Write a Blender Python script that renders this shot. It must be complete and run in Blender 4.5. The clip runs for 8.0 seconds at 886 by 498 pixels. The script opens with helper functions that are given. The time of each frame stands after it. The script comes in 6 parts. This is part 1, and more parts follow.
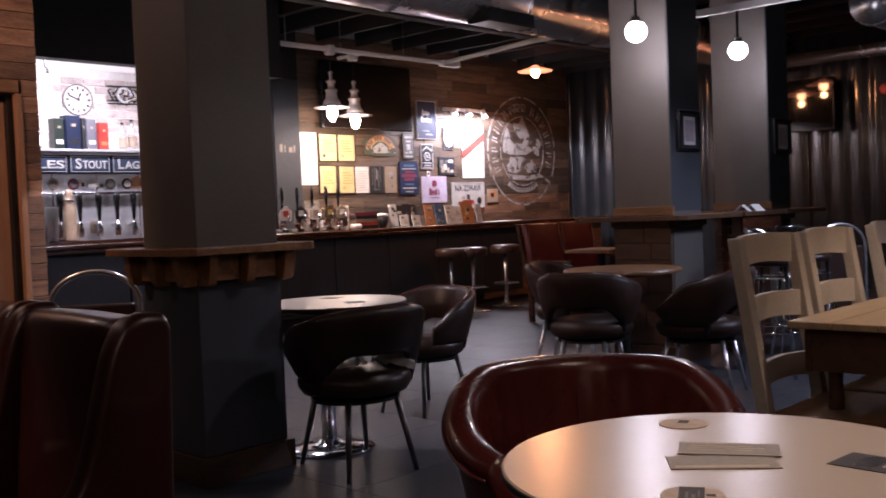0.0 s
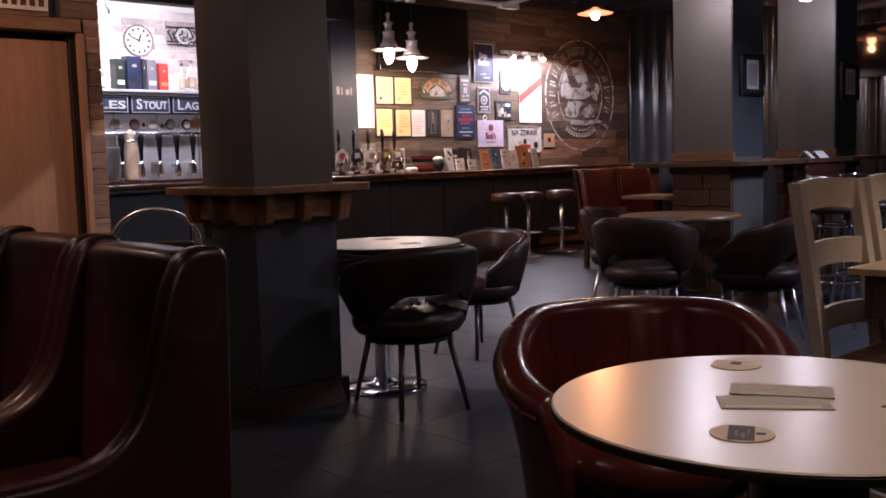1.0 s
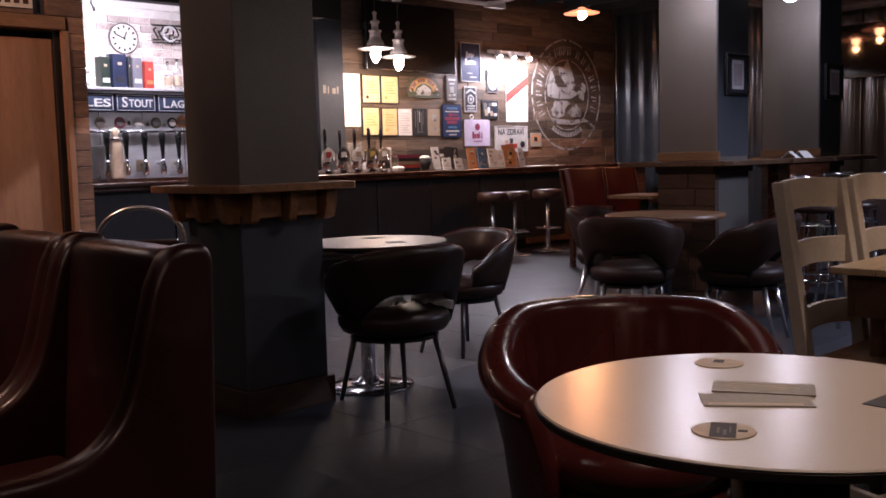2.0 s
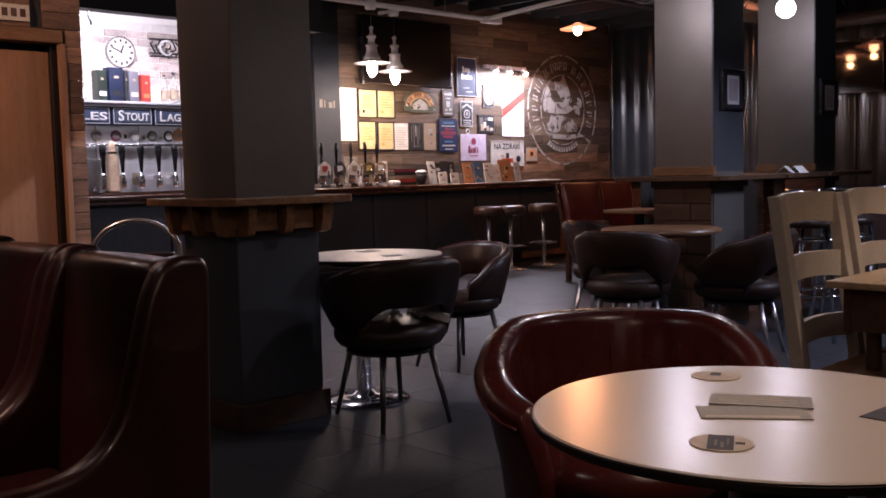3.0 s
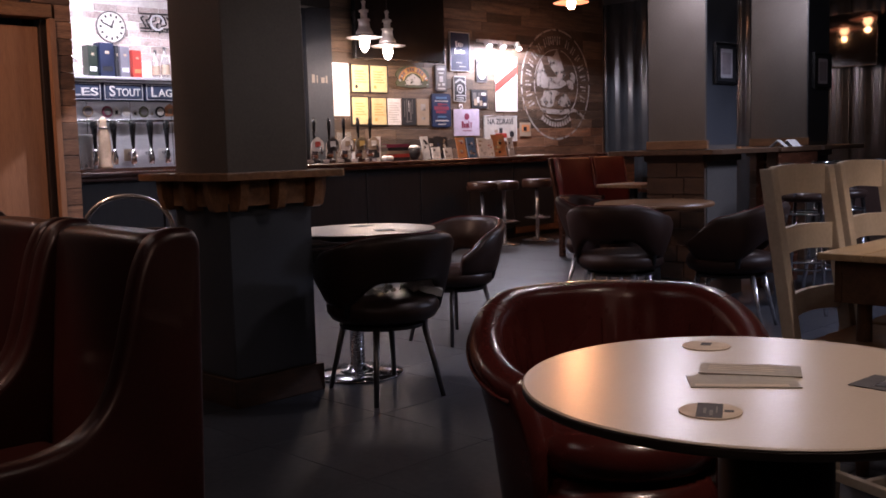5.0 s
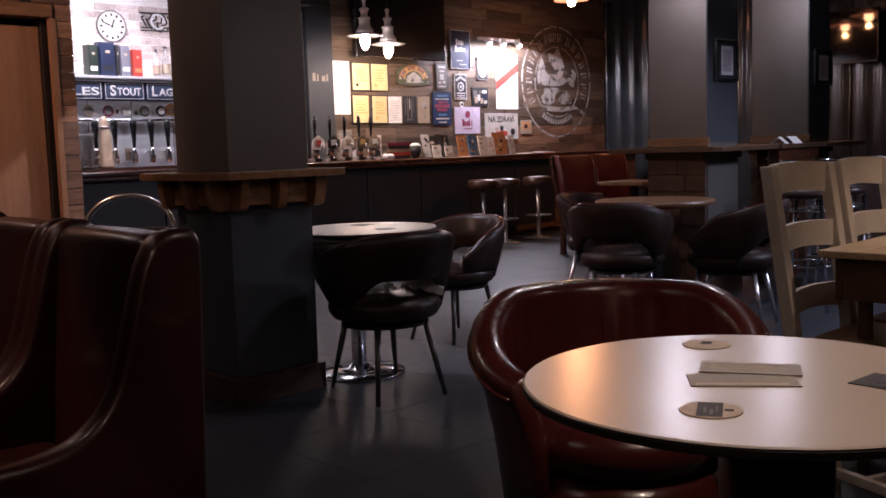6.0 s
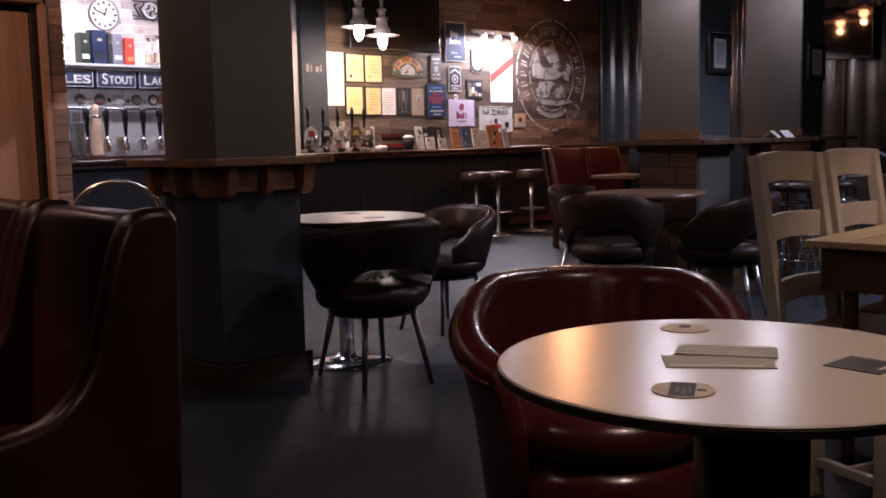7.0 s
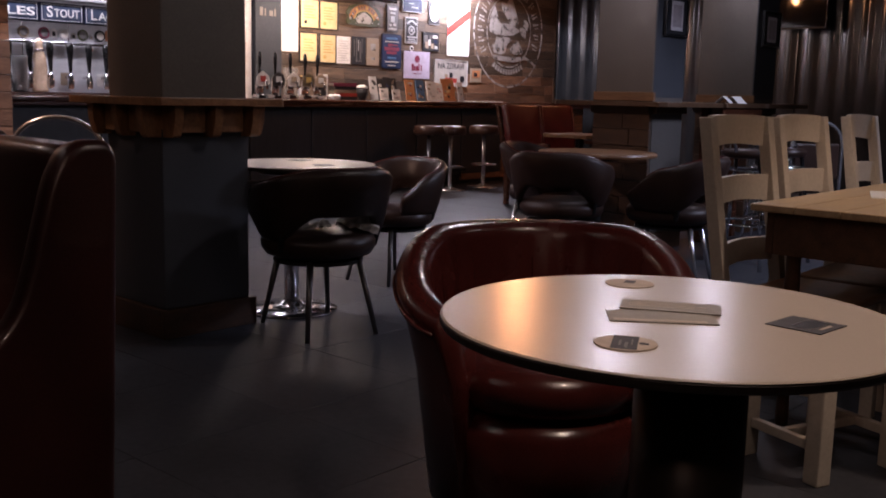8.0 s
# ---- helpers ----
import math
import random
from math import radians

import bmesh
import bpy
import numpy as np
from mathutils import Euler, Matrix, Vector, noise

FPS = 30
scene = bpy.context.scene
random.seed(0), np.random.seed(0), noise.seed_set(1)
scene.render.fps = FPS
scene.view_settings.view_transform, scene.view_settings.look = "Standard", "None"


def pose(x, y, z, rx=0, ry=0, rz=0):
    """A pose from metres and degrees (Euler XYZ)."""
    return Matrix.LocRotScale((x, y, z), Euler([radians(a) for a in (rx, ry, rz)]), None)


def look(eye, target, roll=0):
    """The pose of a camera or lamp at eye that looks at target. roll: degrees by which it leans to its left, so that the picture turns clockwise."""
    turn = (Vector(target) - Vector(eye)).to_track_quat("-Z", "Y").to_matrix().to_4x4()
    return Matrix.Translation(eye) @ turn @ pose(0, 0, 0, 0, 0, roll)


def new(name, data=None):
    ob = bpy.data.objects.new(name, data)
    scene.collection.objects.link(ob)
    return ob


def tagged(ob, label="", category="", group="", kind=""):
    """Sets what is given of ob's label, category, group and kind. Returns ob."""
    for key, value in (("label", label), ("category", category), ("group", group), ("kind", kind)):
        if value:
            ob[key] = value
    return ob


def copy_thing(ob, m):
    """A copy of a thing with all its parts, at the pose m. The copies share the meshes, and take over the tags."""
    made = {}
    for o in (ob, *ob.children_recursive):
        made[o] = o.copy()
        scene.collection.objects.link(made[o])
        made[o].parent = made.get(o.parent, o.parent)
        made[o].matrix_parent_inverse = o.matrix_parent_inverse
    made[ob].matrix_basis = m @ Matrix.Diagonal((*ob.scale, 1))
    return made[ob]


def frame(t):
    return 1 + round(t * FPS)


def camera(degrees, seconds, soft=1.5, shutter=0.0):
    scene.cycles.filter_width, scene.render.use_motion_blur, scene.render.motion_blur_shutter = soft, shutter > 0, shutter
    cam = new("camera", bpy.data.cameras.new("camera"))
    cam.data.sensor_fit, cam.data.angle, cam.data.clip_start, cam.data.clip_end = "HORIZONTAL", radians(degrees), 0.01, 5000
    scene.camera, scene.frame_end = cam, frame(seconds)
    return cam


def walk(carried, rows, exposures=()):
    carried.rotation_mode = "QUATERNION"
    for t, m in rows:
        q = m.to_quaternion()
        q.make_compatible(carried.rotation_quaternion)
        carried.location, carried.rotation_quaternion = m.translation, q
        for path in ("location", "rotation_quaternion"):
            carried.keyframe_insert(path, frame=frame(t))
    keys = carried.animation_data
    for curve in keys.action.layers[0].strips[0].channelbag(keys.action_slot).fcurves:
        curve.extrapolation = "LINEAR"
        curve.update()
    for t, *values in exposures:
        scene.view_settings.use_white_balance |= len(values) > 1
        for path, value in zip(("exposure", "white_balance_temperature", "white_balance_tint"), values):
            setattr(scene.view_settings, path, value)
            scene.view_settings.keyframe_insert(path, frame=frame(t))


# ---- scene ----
cam = camera(48.4, 8.0, 1.7, 0.5)
PATH = [
    (0, (0.03, 0.029, 1.186), (1.49, 1.394, 1.109), -2.3),
    (0.5, (0.027, 0.029, 1.173), (1.433, 1.449, 1.091), -1.8),
    (1, (0.029, 0.023, 1.169), (1.402, 1.465, 0.986), -1.7),
    (1.5, (0.03, 0.017, 1.17), (1.411, 1.451, 0.979), -1.8),
    (1.7, (0.03, 0.017, 1.169), (1.418, 1.445, 0.978), -1.7),
    (2.8, (0.029, 0.02, 1.163), (1.426, 1.442, 1.0), -1.5),
    (3, (0.029, 0.02, 1.162), (1.43, 1.439, 1.006), -1.4),
    (3.5, (0.03, 0.02, 1.163), (1.436, 1.434, 1.007), -1.3),
    (4, (0.028, 0.017, 1.157), (1.434, 1.429, 0.988), -1.3),
    (4.5, (0.033, 0.018, 1.15), (1.437, 1.429, 0.959), -1.5),
    (4.7, (0.033, 0.017, 1.151), (1.438, 1.426, 0.952), -1.5),
    (5.8, (0.032, 0.013, 1.156), (1.435, 1.423, 0.946), -1.8),
    (6, (0.032, 0.012, 1.157), (1.435, 1.422, 0.948), -1.8),
    (6.5, (0.038, 0.007, 1.147), (1.44, 1.417, 0.94), -1.8),
    (7, (0.064, -0.005, 1.128), (1.472, 1.398, 0.908), -1.3),
    (7.5, (0.08, 0.0, 1.113), (1.524, 1.36, 0.856), 0.4),
    (8, (0.092, 0.013, 1.107), (1.562, 1.334, 0.797), 1.3),
]
walk(cam, [(t, look(eye, target, roll)) for t, eye, target, roll in PATH], exposures=((0, 0.58, 6300, 23), (1.5, 0.50, 6300, 23), (4.5, 0.47, 6300, 23), (8, 0.38, 6300, 23)))

# ---- world, lights ----
world = bpy.data.worlds.new("dim_room")
world.use_nodes = True
world.node_tree.nodes["Background"].inputs[0].default_value = (0.5, 0.55, 0.65, 1)
world.node_tree.nodes["Background"].inputs[1].default_value = 0.01
scene.world = world


def lamp(name, kind, place, power, colour, size=0.1, target=None, spot=None, size_y=None, blend=0.5):
    data = bpy.data.lights.new(name, kind)
    data.energy, data.color = power, colour
    if kind in ("POINT", "SPOT"):
        data.shadow_soft_size = size
    if kind == "AREA":
        data.size = size
        if size_y:
            data.shape, data.size_y = "RECTANGLE", size_y
    if spot:
        data.spot_size, data.spot_blend = radians(spot), blend
    ob = new(name, data)
    ob.matrix_world = look(place, target) if target else pose(*place)
    return ob


WARM, WHITE, AMBER, COOL, GLOW = (1.0, 0.76, 0.55), (1.0, 0.92, 0.88), (1.0, 0.42, 0.16), (0.93, 0.93, 1.0), (1.0, 0.60, 0.39)
lamp("back_bar_light", "AREA", (4.0, 8.17, 2.615), 38, COOL, 1.7, (4.0, 8.75, 1.3), size_y=0.08)
lamp("shelf_light", "AREA", (4.5, 8.78, 1.905), 4.5, COOL, 2.2, (4.5, 9.0, 2.25), size_y=0.05)
for x in (9.8, 10.08, 10.4):
    lamp("spot_light", "SPOT", (x, 8.60, 2.40), 34, COOL, 0.03, (x, 8.86, 1.6), 166, blend=0.06)
lamp("pendant_light", "SPOT", (6.985, 8.071, 2.105), 37, WARM, 0.04, (7.18, 8.75, 1.2), 150, blend=0.25)
lamp("pendant_light", "SPOT", (7.47, 8.246, 2.055), 37, WARM, 0.04, (7.67, 8.93, 1.2), 150, blend=0.25)
lamp("amber_light", "SPOT", (10.47, 8.0, 2.84), 80, AMBER, 0.04, (1.7, 0.95, 0.7), 13, blend=0.5)
lamp("amber_light", "SPOT", (10.45, 5.96, 2.52), 9, AMBER, 0.04, (10.45, 5.961, 0), 179, blend=0.04)
lamp("amber_light", "SPOT", (11.23, 5.32, 2.54), 9, AMBER, 0.04, (11.23, 5.321, 0), 179, blend=0.04)
# Unseen lamps, added for the light on door wall, floor and seating.
lamp("unseen_light", "SPOT", (0.9, 5.0, 2.56), 78, GLOW, 0.08, (1.9, 6.25, 2.1), 150, blend=0.3)
lamp("unseen_light", "SPOT", (3.85, 5.45, 2.56), 82, (0.95, 0.92, 0.98), 0.035, (3.85, 5.451, 0), 97, blend=0.05)
lamp("unseen_light", "SPOT", (-0.1, 2.6, 2.56), 48, GLOW, 0.08, (0.55, 2.6, 0.6), 41)
lamp("unseen_light", "SPOT", (3.6, 0.0, 2.48), 64, WARM, 0.08, (4.15, 0.35, 0), 84, blend=0.35)
lamp("unseen_light", "SPOT", (1.75, 0.45, 2.48), 35, WARM, 0.08, (1.50, 0.85, 0), 84, blend=1.0)
lamp("unseen_light", "SPOT", (3.95, 2.23, 2.50), 13, WHITE, 0.06, (3.95, 2.231, 0), 150, blend=0.3)
lamp("globe_light", "POINT", (6.03, 3.725, 2.236), 9, COOL, 0.04)
lamp("globe_light", "POINT", (7.56, 3.725, 2.246), 8, COOL, 0.04)
# Added fill from behind the camera that lifts the dark fronts.
lamp("unseen_light", "POINT", (-1.2, -0.4, 2.56), 14, GLOW, 0.08)
# Added out of view for the bluish light on columns, chrome and floor.
lamp("unseen_blue_light", "SPOT", (6.9, 0.9, 2.215), 150, (0.72, 0.80, 1.0), 0.2, (6.2, 2.65, 0), 94, blend=0.6)


# ---- materials ----
def material(name, rough=0.5, metal=0.0):
    m = bpy.data.materials.new(name)
    m.use_nodes = True
    b = m.node_tree.nodes["Principled BSDF"]
    b.inputs["Roughness"].default_value, b.inputs["Metallic"].default_value = rough, metal
    return m, m.node_tree.nodes, m.node_tree.links, b


def surface(name, a, b, rough=0.5, metal=0.0, scale=8.0, stretch=(1, 1, 1), bump=0.05, fine=60.0, spread=0.12, each=0.0, coat=0.0, spec=0.5):
    """Two colours mixed by coarse and fine noise, with varied gloss and fine relief; each: how far single pieces differ."""
    m, n, k, p = material(name, rough, metal)
    co, mp = n.new("ShaderNodeTexCoord"), n.new("ShaderNodeMapping")
    mp.inputs["Scale"].default_value = stretch
    k.new(co.outputs["Object"], mp.inputs[0])
    info = n.new("ShaderNodeObjectInfo")
    move = n.new("ShaderNodeVectorMath")
    move.operation = "MULTIPLY_ADD"
    move.inputs[1].default_value = (37, 23, 11)
    k.new(info.outputs["Random"], move.inputs[0])
    k.new(mp.outputs[0], move.inputs[2])
    n1, n2 = n.new("ShaderNodeTexNoise"), n.new("ShaderNodeTexNoise")
    n1.inputs["Scale"].default_value, n1.inputs["Detail"].default_value = scale, 5
    n2.inputs["Scale"].default_value, n2.inputs["Detail"].default_value = fine, 3
    for q in (n1, n2):
        k.new(move.outputs[0], q.inputs["Vector"])
    mix = n.new("ShaderNodeMath")
    mix.operation = "MULTIPLY_ADD"
    mix.inputs[1].default_value = 0.45
    k.new(n2.outputs[0], mix.inputs[0])
    half = n.new("ShaderNodeMath")
    half.operation = "MULTIPLY"
    half.inputs[1].default_value = 0.62
    k.new(n1.outputs[0], half.inputs[0])
    k.new(half.outputs[0], mix.inputs[2])
    ramp = n.new("ShaderNodeValToRGB")
    ramp.color_ramp.elements[0].position, ramp.color_ramp.elements[1].position = 0.35, 0.68
    ramp.color_ramp.elements[0].color, ramp.color_ramp.elements[1].color = (*a, 1), (*b, 1)
    k.new(mix.outputs[0], ramp.inputs[0])
    last = ramp.outputs[0]
    if each:
        hsv = n.new("ShaderNodeHueSaturation")
        rng = n.new("ShaderNodeMapRange")
        rng.inputs["To Min"].default_value, rng.inputs["To Max"].default_value = 1 - each, 1 + each
        k.new(info.outputs["Random"], rng.inputs["Value"])
        k.new(rng.outputs[0], hsv.inputs["Value"])
        k.new(last, hsv.inputs["Color"])
        last = hsv.outputs[0]
    k.new(last, p.inputs["Base Color"])
    rr = n.new("ShaderNodeMapRange")
    rr.inputs["To Min"].default_value, rr.inputs["To Max"].default_value = max(0.02, rough - spread), min(1, rough + spread)
    k.new(n1.outputs[0], rr.inputs["Value"])
    k.new(rr.outputs[0], p.inputs["Roughness"])
    if bump:
        bp = n.new("ShaderNodeBump")
        bp.inputs["Strength"].default_value, bp.inputs["Distance"].default_value = bump * 4, 0.004
        k.new(mix.outputs[0], bp.inputs["Height"])
        k.new(bp.outputs[0], p.inputs["Normal"])
    p.inputs["Coat Weight"].default_value = coat
    p.inputs["Specular IOR Level"].default_value = spec
    return m


def glowing(name, colour, strength):
    m, n, k, p = material(name, 0.3)
    p.inputs["Base Color"].default_value = (0.8, 0.8, 0.8, 1)
    p.inputs["Emission Color"].default_value, p.inputs["Emission Strength"].default_value = (*colour, 1), strength
    return m


OXBLOOD = surface("oxblood_leather", (0.046, 0.0085, 0.0078), (0.088, 0.0165, 0.0135), 0.25, scale=5, bump=0.05, fine=220, coat=0.25)
WORN_LEATHER = surface("worn_oxblood_leather", (0.017, 0.0046, 0.0042), (0.037, 0.0088, 0.0075), 0.34, scale=4, bump=0.06, fine=160, coat=0.14, spread=0.14)
BLACK_LEATHER = surface("black_leather", (0.016, 0.009, 0.007), (0.034, 0.018, 0.014), 0.36, scale=6, bump=0.06, fine=220, spec=0.32)
BROWN_LEATHER = surface("dark_brown_leather", (0.016, 0.0078, 0.0062), (0.032, 0.016, 0.012), 0.46, scale=6, bump=0.06, fine=220, spec=0.2)
RED_LEATHER = surface("red_leather", (0.085, 0.012, 0.010), (0.15, 0.022, 0.017), 0.33, scale=5, bump=0.05, fine=200)
GREY_PAINT = surface("grey_brown_paint", (0.090, 0.077, 0.068), (0.122, 0.105, 0.093), 0.55, scale=3, bump=0.03, fine=90)
BLUE_GREY = surface("blue_grey_finish", (0.034, 0.038, 0.048), (0.048, 0.053, 0.065), 0.55, scale=3, bump=0.03, fine=90)
BAR_FRONT = surface("dark_brown_panel", (0.020, 0.020, 0.022), (0.036, 0.035, 0.038), 0.5, scale=4, stretch=(6, 1, 1), bump=0.04)
DARK_PAINT = surface("dark_paint", (0.018, 0.02, 0.024), (0.032, 0.034, 0.038), 0.6, scale=4, bump=0.03)
CEILING_PAINT = surface("black_ceiling_paint", (0.008, 0.008, 0.008), (0.02, 0.02, 0.02), 0.8, scale=3, bump=0.05)
WALL_PLAIN = surface("dark_plaster", (0.05, 0.045, 0.042), (0.08, 0.072, 0.066), 0.8, scale=2, bump=0.05)
PLANK = surface("reclaimed_plank", (0.045, 0.030, 0.021), (0.155, 0.104, 0.071), 0.6, scale=3, stretch=(1, 6, 9), bump=0.12, fine=25, each=0.55)
PLANK_WARM = surface("warm_reclaimed_plank", (0.07, 0.034, 0.020), (0.28, 0.148, 0.085), 0.6, scale=3, stretch=(1, 6, 9), bump=0.12, fine=25, each=0.45)
SKIRTING_WOOD = surface("worn_skirting_wood", (0.034, 0.017, 0.010), (0.082, 0.041, 0.022), 0.5, scale=4, stretch=(2, 2, 8), bump=0.06, fine=30)
OAK = surface("oiled_oak", (0.10, 0.045, 0.02), (0.24, 0.12, 0.055), 0.42, scale=4, stretch=(1, 1, 8), bump=0.05, fine=30)
DOOR_WOOD = surface("door_veneer", (0.23, 0.112, 0.058), (0.33, 0.17, 0.092), 0.45, scale=3, stretch=(8, 8, 0.6), bump=0.03, fine=24)
SHELF_WOOD = surface("shelf_wood", (0.14, 0.06, 0.025), (0.31, 0.15, 0.068), 0.4, scale=4, stretch=(2, 8, 2), bump=0.08, fine=30)
DARK_WOOD = surface("dark_varnished_wood", (0.035, 0.012, 0.007), (0.09, 0.032, 0.016), 0.25, scale=4, stretch=(1, 7, 7), bump=0.04, fine=30, coat=0.3)
CREAM = surface("cream_paint", (0.46, 0.40, 0.325), (0.59, 0.52, 0.435), 0.5, scale=5, bump=0.04, fine=70)
PINE = surface("pine_top", (0.35, 0.24, 0.135), (0.52, 0.39, 0.24), 0.4, scale=3, stretch=(1, 9, 4), bump=0.05, fine=30)
LAMINATE = surface("grey_beige_laminate", (0.56, 0.485, 0.41), (0.60, 0.52, 0.44), 0.27, scale=1.2, bump=0.0, fine=200, spread=0.008, spec=0.85)
BLACK_EDGE = surface("dark_table_edge", (0.012, 0.009, 0.008), (0.025, 0.018, 0.015), 0.4, bump=0.02)
CHROME = surface("chrome", (0.55, 0.55, 0.57), (0.7, 0.7, 0.72), 0.12, 1.0, scale=10, bump=0.0, spread=0.05)
SATIN_CHROME = surface("satin_chrome", (0.6, 0.6, 0.63), (0.75, 0.75, 0.78), 0.24, 0.9, scale=10, bump=0.0, spread=0.05)
BLACK_METAL = surface("black_metal", (0.012, 0.012, 0.013), (0.03, 0.03, 0.03), 0.35, 0.6, bump=0.02)
STEEL = surface("brushed_steel", (0.30, 0.31, 0.33), (0.42, 0.43, 0.45), 0.3, 1.0, scale=5, stretch=(1, 1, 12), bump=0.03)
BRIGHT_STEEL = surface("bright_steel", (0.52, 0.52, 0.55), (0.68, 0.68, 0.71), 0.4, 0.4, scale=5, stretch=(1, 1, 12), bump=0.03)
GUNMETAL = surface("gunmetal", (0.09, 0.085, 0.085), (0.16, 0.15, 0.15), 0.32, 0.8, bump=0.0)
DUCT_STEEL = surface("galvanised_steel", (0.45, 0.46, 0.47), (0.66, 0.67, 0.68), 0.27, 0.85, scale=1.6, bump=0.006, fine=30, spread=0.06)
FLOOR_TILE = surface("dark_vinyl_tile", (0.032, 0.034, 0.042), (0.056, 0.058, 0.068), 0.5, scale=2.5, bump=0.008, fine=40, each=0.10, spread=0.1, spec=0.16)
GROUT = surface("floor_joint", (0.015, 0.015, 0.018), (0.025, 0.025, 0.028), 0.6)
CORRUGATED = surface("dark_corrugated_steel", (0.020, 0.024, 0.030), (0.034, 0.040, 0.047), 0.17, 0.2, scale=4, bump=0.012, spread=0.05)
WHITE_BRICK = surface("whitewashed_brick", (0.24, 0.18, 0.165), (0.56, 0.49, 0.47), 0.7, scale=6, bump=0.16, fine=60, each=0.34)
MORTAR = surface("pale_mortar", (0.46, 0.43, 0.42), (0.60, 0.57, 0.56), 0.9)
WHITE_PAINT = surface("white_paint", (0.74, 0.73, 0.72), (0.82, 0.81, 0.8), 0.5, bump=0.02)
PLASTIC_BLACK = surface("black_plastic", (0.008, 0.008, 0.009), (0.016, 0.016, 0.017), 0.25, bump=0.01)


# ---- building blocks ----
def thing(name, x=0, y=0, z=0, turn=0, label="", category="", group="", kind=""):
    ob = new(name)
    ob.matrix_world = pose(x, y, z, 0, 0, turn)
    ob.empty_display_size = 0.1
    return tagged(ob, label, category, group, kind)


def part(name, bm, mat, parent=None, label="", smooth=False, at=None):
    me = bpy.data.meshes.new(name)
    bm.to_mesh(me)
    bm.free()
    me.materials.append(mat)
    if smooth:
        for f in me.polygons:
            f.use_smooth = True
    ob = new(name, me)
    if parent:
        ob.parent = parent
    if at:
        ob.matrix_basis = at
    return tagged(ob, label) if label else ob


def block(x0, y0, z0, x1, y1, z1, bevel=0.0, bm=None, steps=2):
    fresh = bmesh.new()
    bmesh.ops.create_cube(fresh, size=1, matrix=Matrix.LocRotScale(((x0 + x1) / 2, (y0 + y1) / 2, (z0 + z1) / 2), None, (abs(x1 - x0), abs(y1 - y0), abs(z1 - z0))))
    if bevel:
        bmesh.ops.bevel(fresh, geom=fresh.edges[:], offset=bevel, segments=steps, affect="EDGES", profile=0.5)
    if bm is None:
        return fresh
    return merge(bm, fresh)


def merge(bm, fresh, m=None):
    if m is not None:
        bmesh.ops.transform(fresh, matrix=m, verts=fresh.verts[:])
    me = bpy.data.meshes.new("merged")
    fresh.to_mesh(me)
    fresh.free()
    bm.from_mesh(me)
    bpy.data.meshes.remove(me)
    return bm


def turned(profile, steps=32, bm=None, hollow=False):
    """A solid of revolution round z from (radius, height) pairs, from the bottom upwards; hollow: the profile is a closed loop."""
    bm = bm or bmesh.new()
    rings = []
    for r, z in profile:
        rings.append([bm.verts.new((r * math.cos(2 * math.pi * i / steps), r * math.sin(2 * math.pi * i / steps), z)) for i in range(steps)])
    for a, b in zip(rings, rings[1:]):
        for i in range(steps):
            bm.faces.new((a[i], a[(i + 1) % steps], b[(i + 1) % steps], b[i]))
    if hollow:
        for i in range(steps):
            bm.faces.new((rings[-1][i], rings[-1][(i + 1) % steps], rings[0][(i + 1) % steps], rings[0][i]))
        bmesh.ops.recalc_face_normals(bm, faces=bm.faces[:])
        return bm
    bm.faces.new(rings[0][::-1])
    bm.faces.new(rings[-1])
    return bm


def tube(points, radius, steps=10, bm=None, closed=False):
    """A round bar along points; radius is one number or one for each point."""
    bm = bm or bmesh.new()
    pts = [Vector(p) for p in points]
    n = len(pts)
    radii = radius if isinstance(radius, (list, tuple)) else [radius] * n
    rings, normal = [], None
    for i, p in enumerate(pts):
        a = pts[i - 1] if i or closed else p
        b = pts[(i + 1) % n] if i < n - 1 or closed else p
        d = (b - a).normalized()
        if normal is None:
            normal = d.orthogonal().normalized()
        normal = (normal - d * normal.dot(d)).normalized()
        side = d.cross(normal)
        rings.append([bm.verts.new(p + radii[i] * (math.cos(2 * math.pi * j / steps) * normal + math.sin(2 * math.pi * j / steps) * side)) for j in range(steps)])
    pairs = list(zip(rings, rings[1:])) + ([(rings[-1], rings[0])] if closed else [])
    for a, b in pairs:
        for j in range(steps):
            bm.faces.new((a[j], a[(j + 1) % steps], b[(j + 1) % steps], b[j]))
    if not closed:
        bm.faces.new(rings[0][::-1])
        bm.faces.new(rings[-1])
    return bm


def swept(sections, closed_ends=True, bm=None):
    """Skin over a list of closed loops with the same number of points."""
    bm = bm or bmesh.new()
    rings = [[bm.verts.new(p) for p in s] for s in sections]
    m = len(rings[0])
    for a, b in zip(rings, rings[1:]):
        for j in range(m):
            bm.faces.new((a[j], a[(j + 1) % m], b[(j + 1) % m], b[j]))
    if closed_ends:
        bm.faces.new(rings[0][::-1])
        bm.faces.new(rings[-1])
    return bm


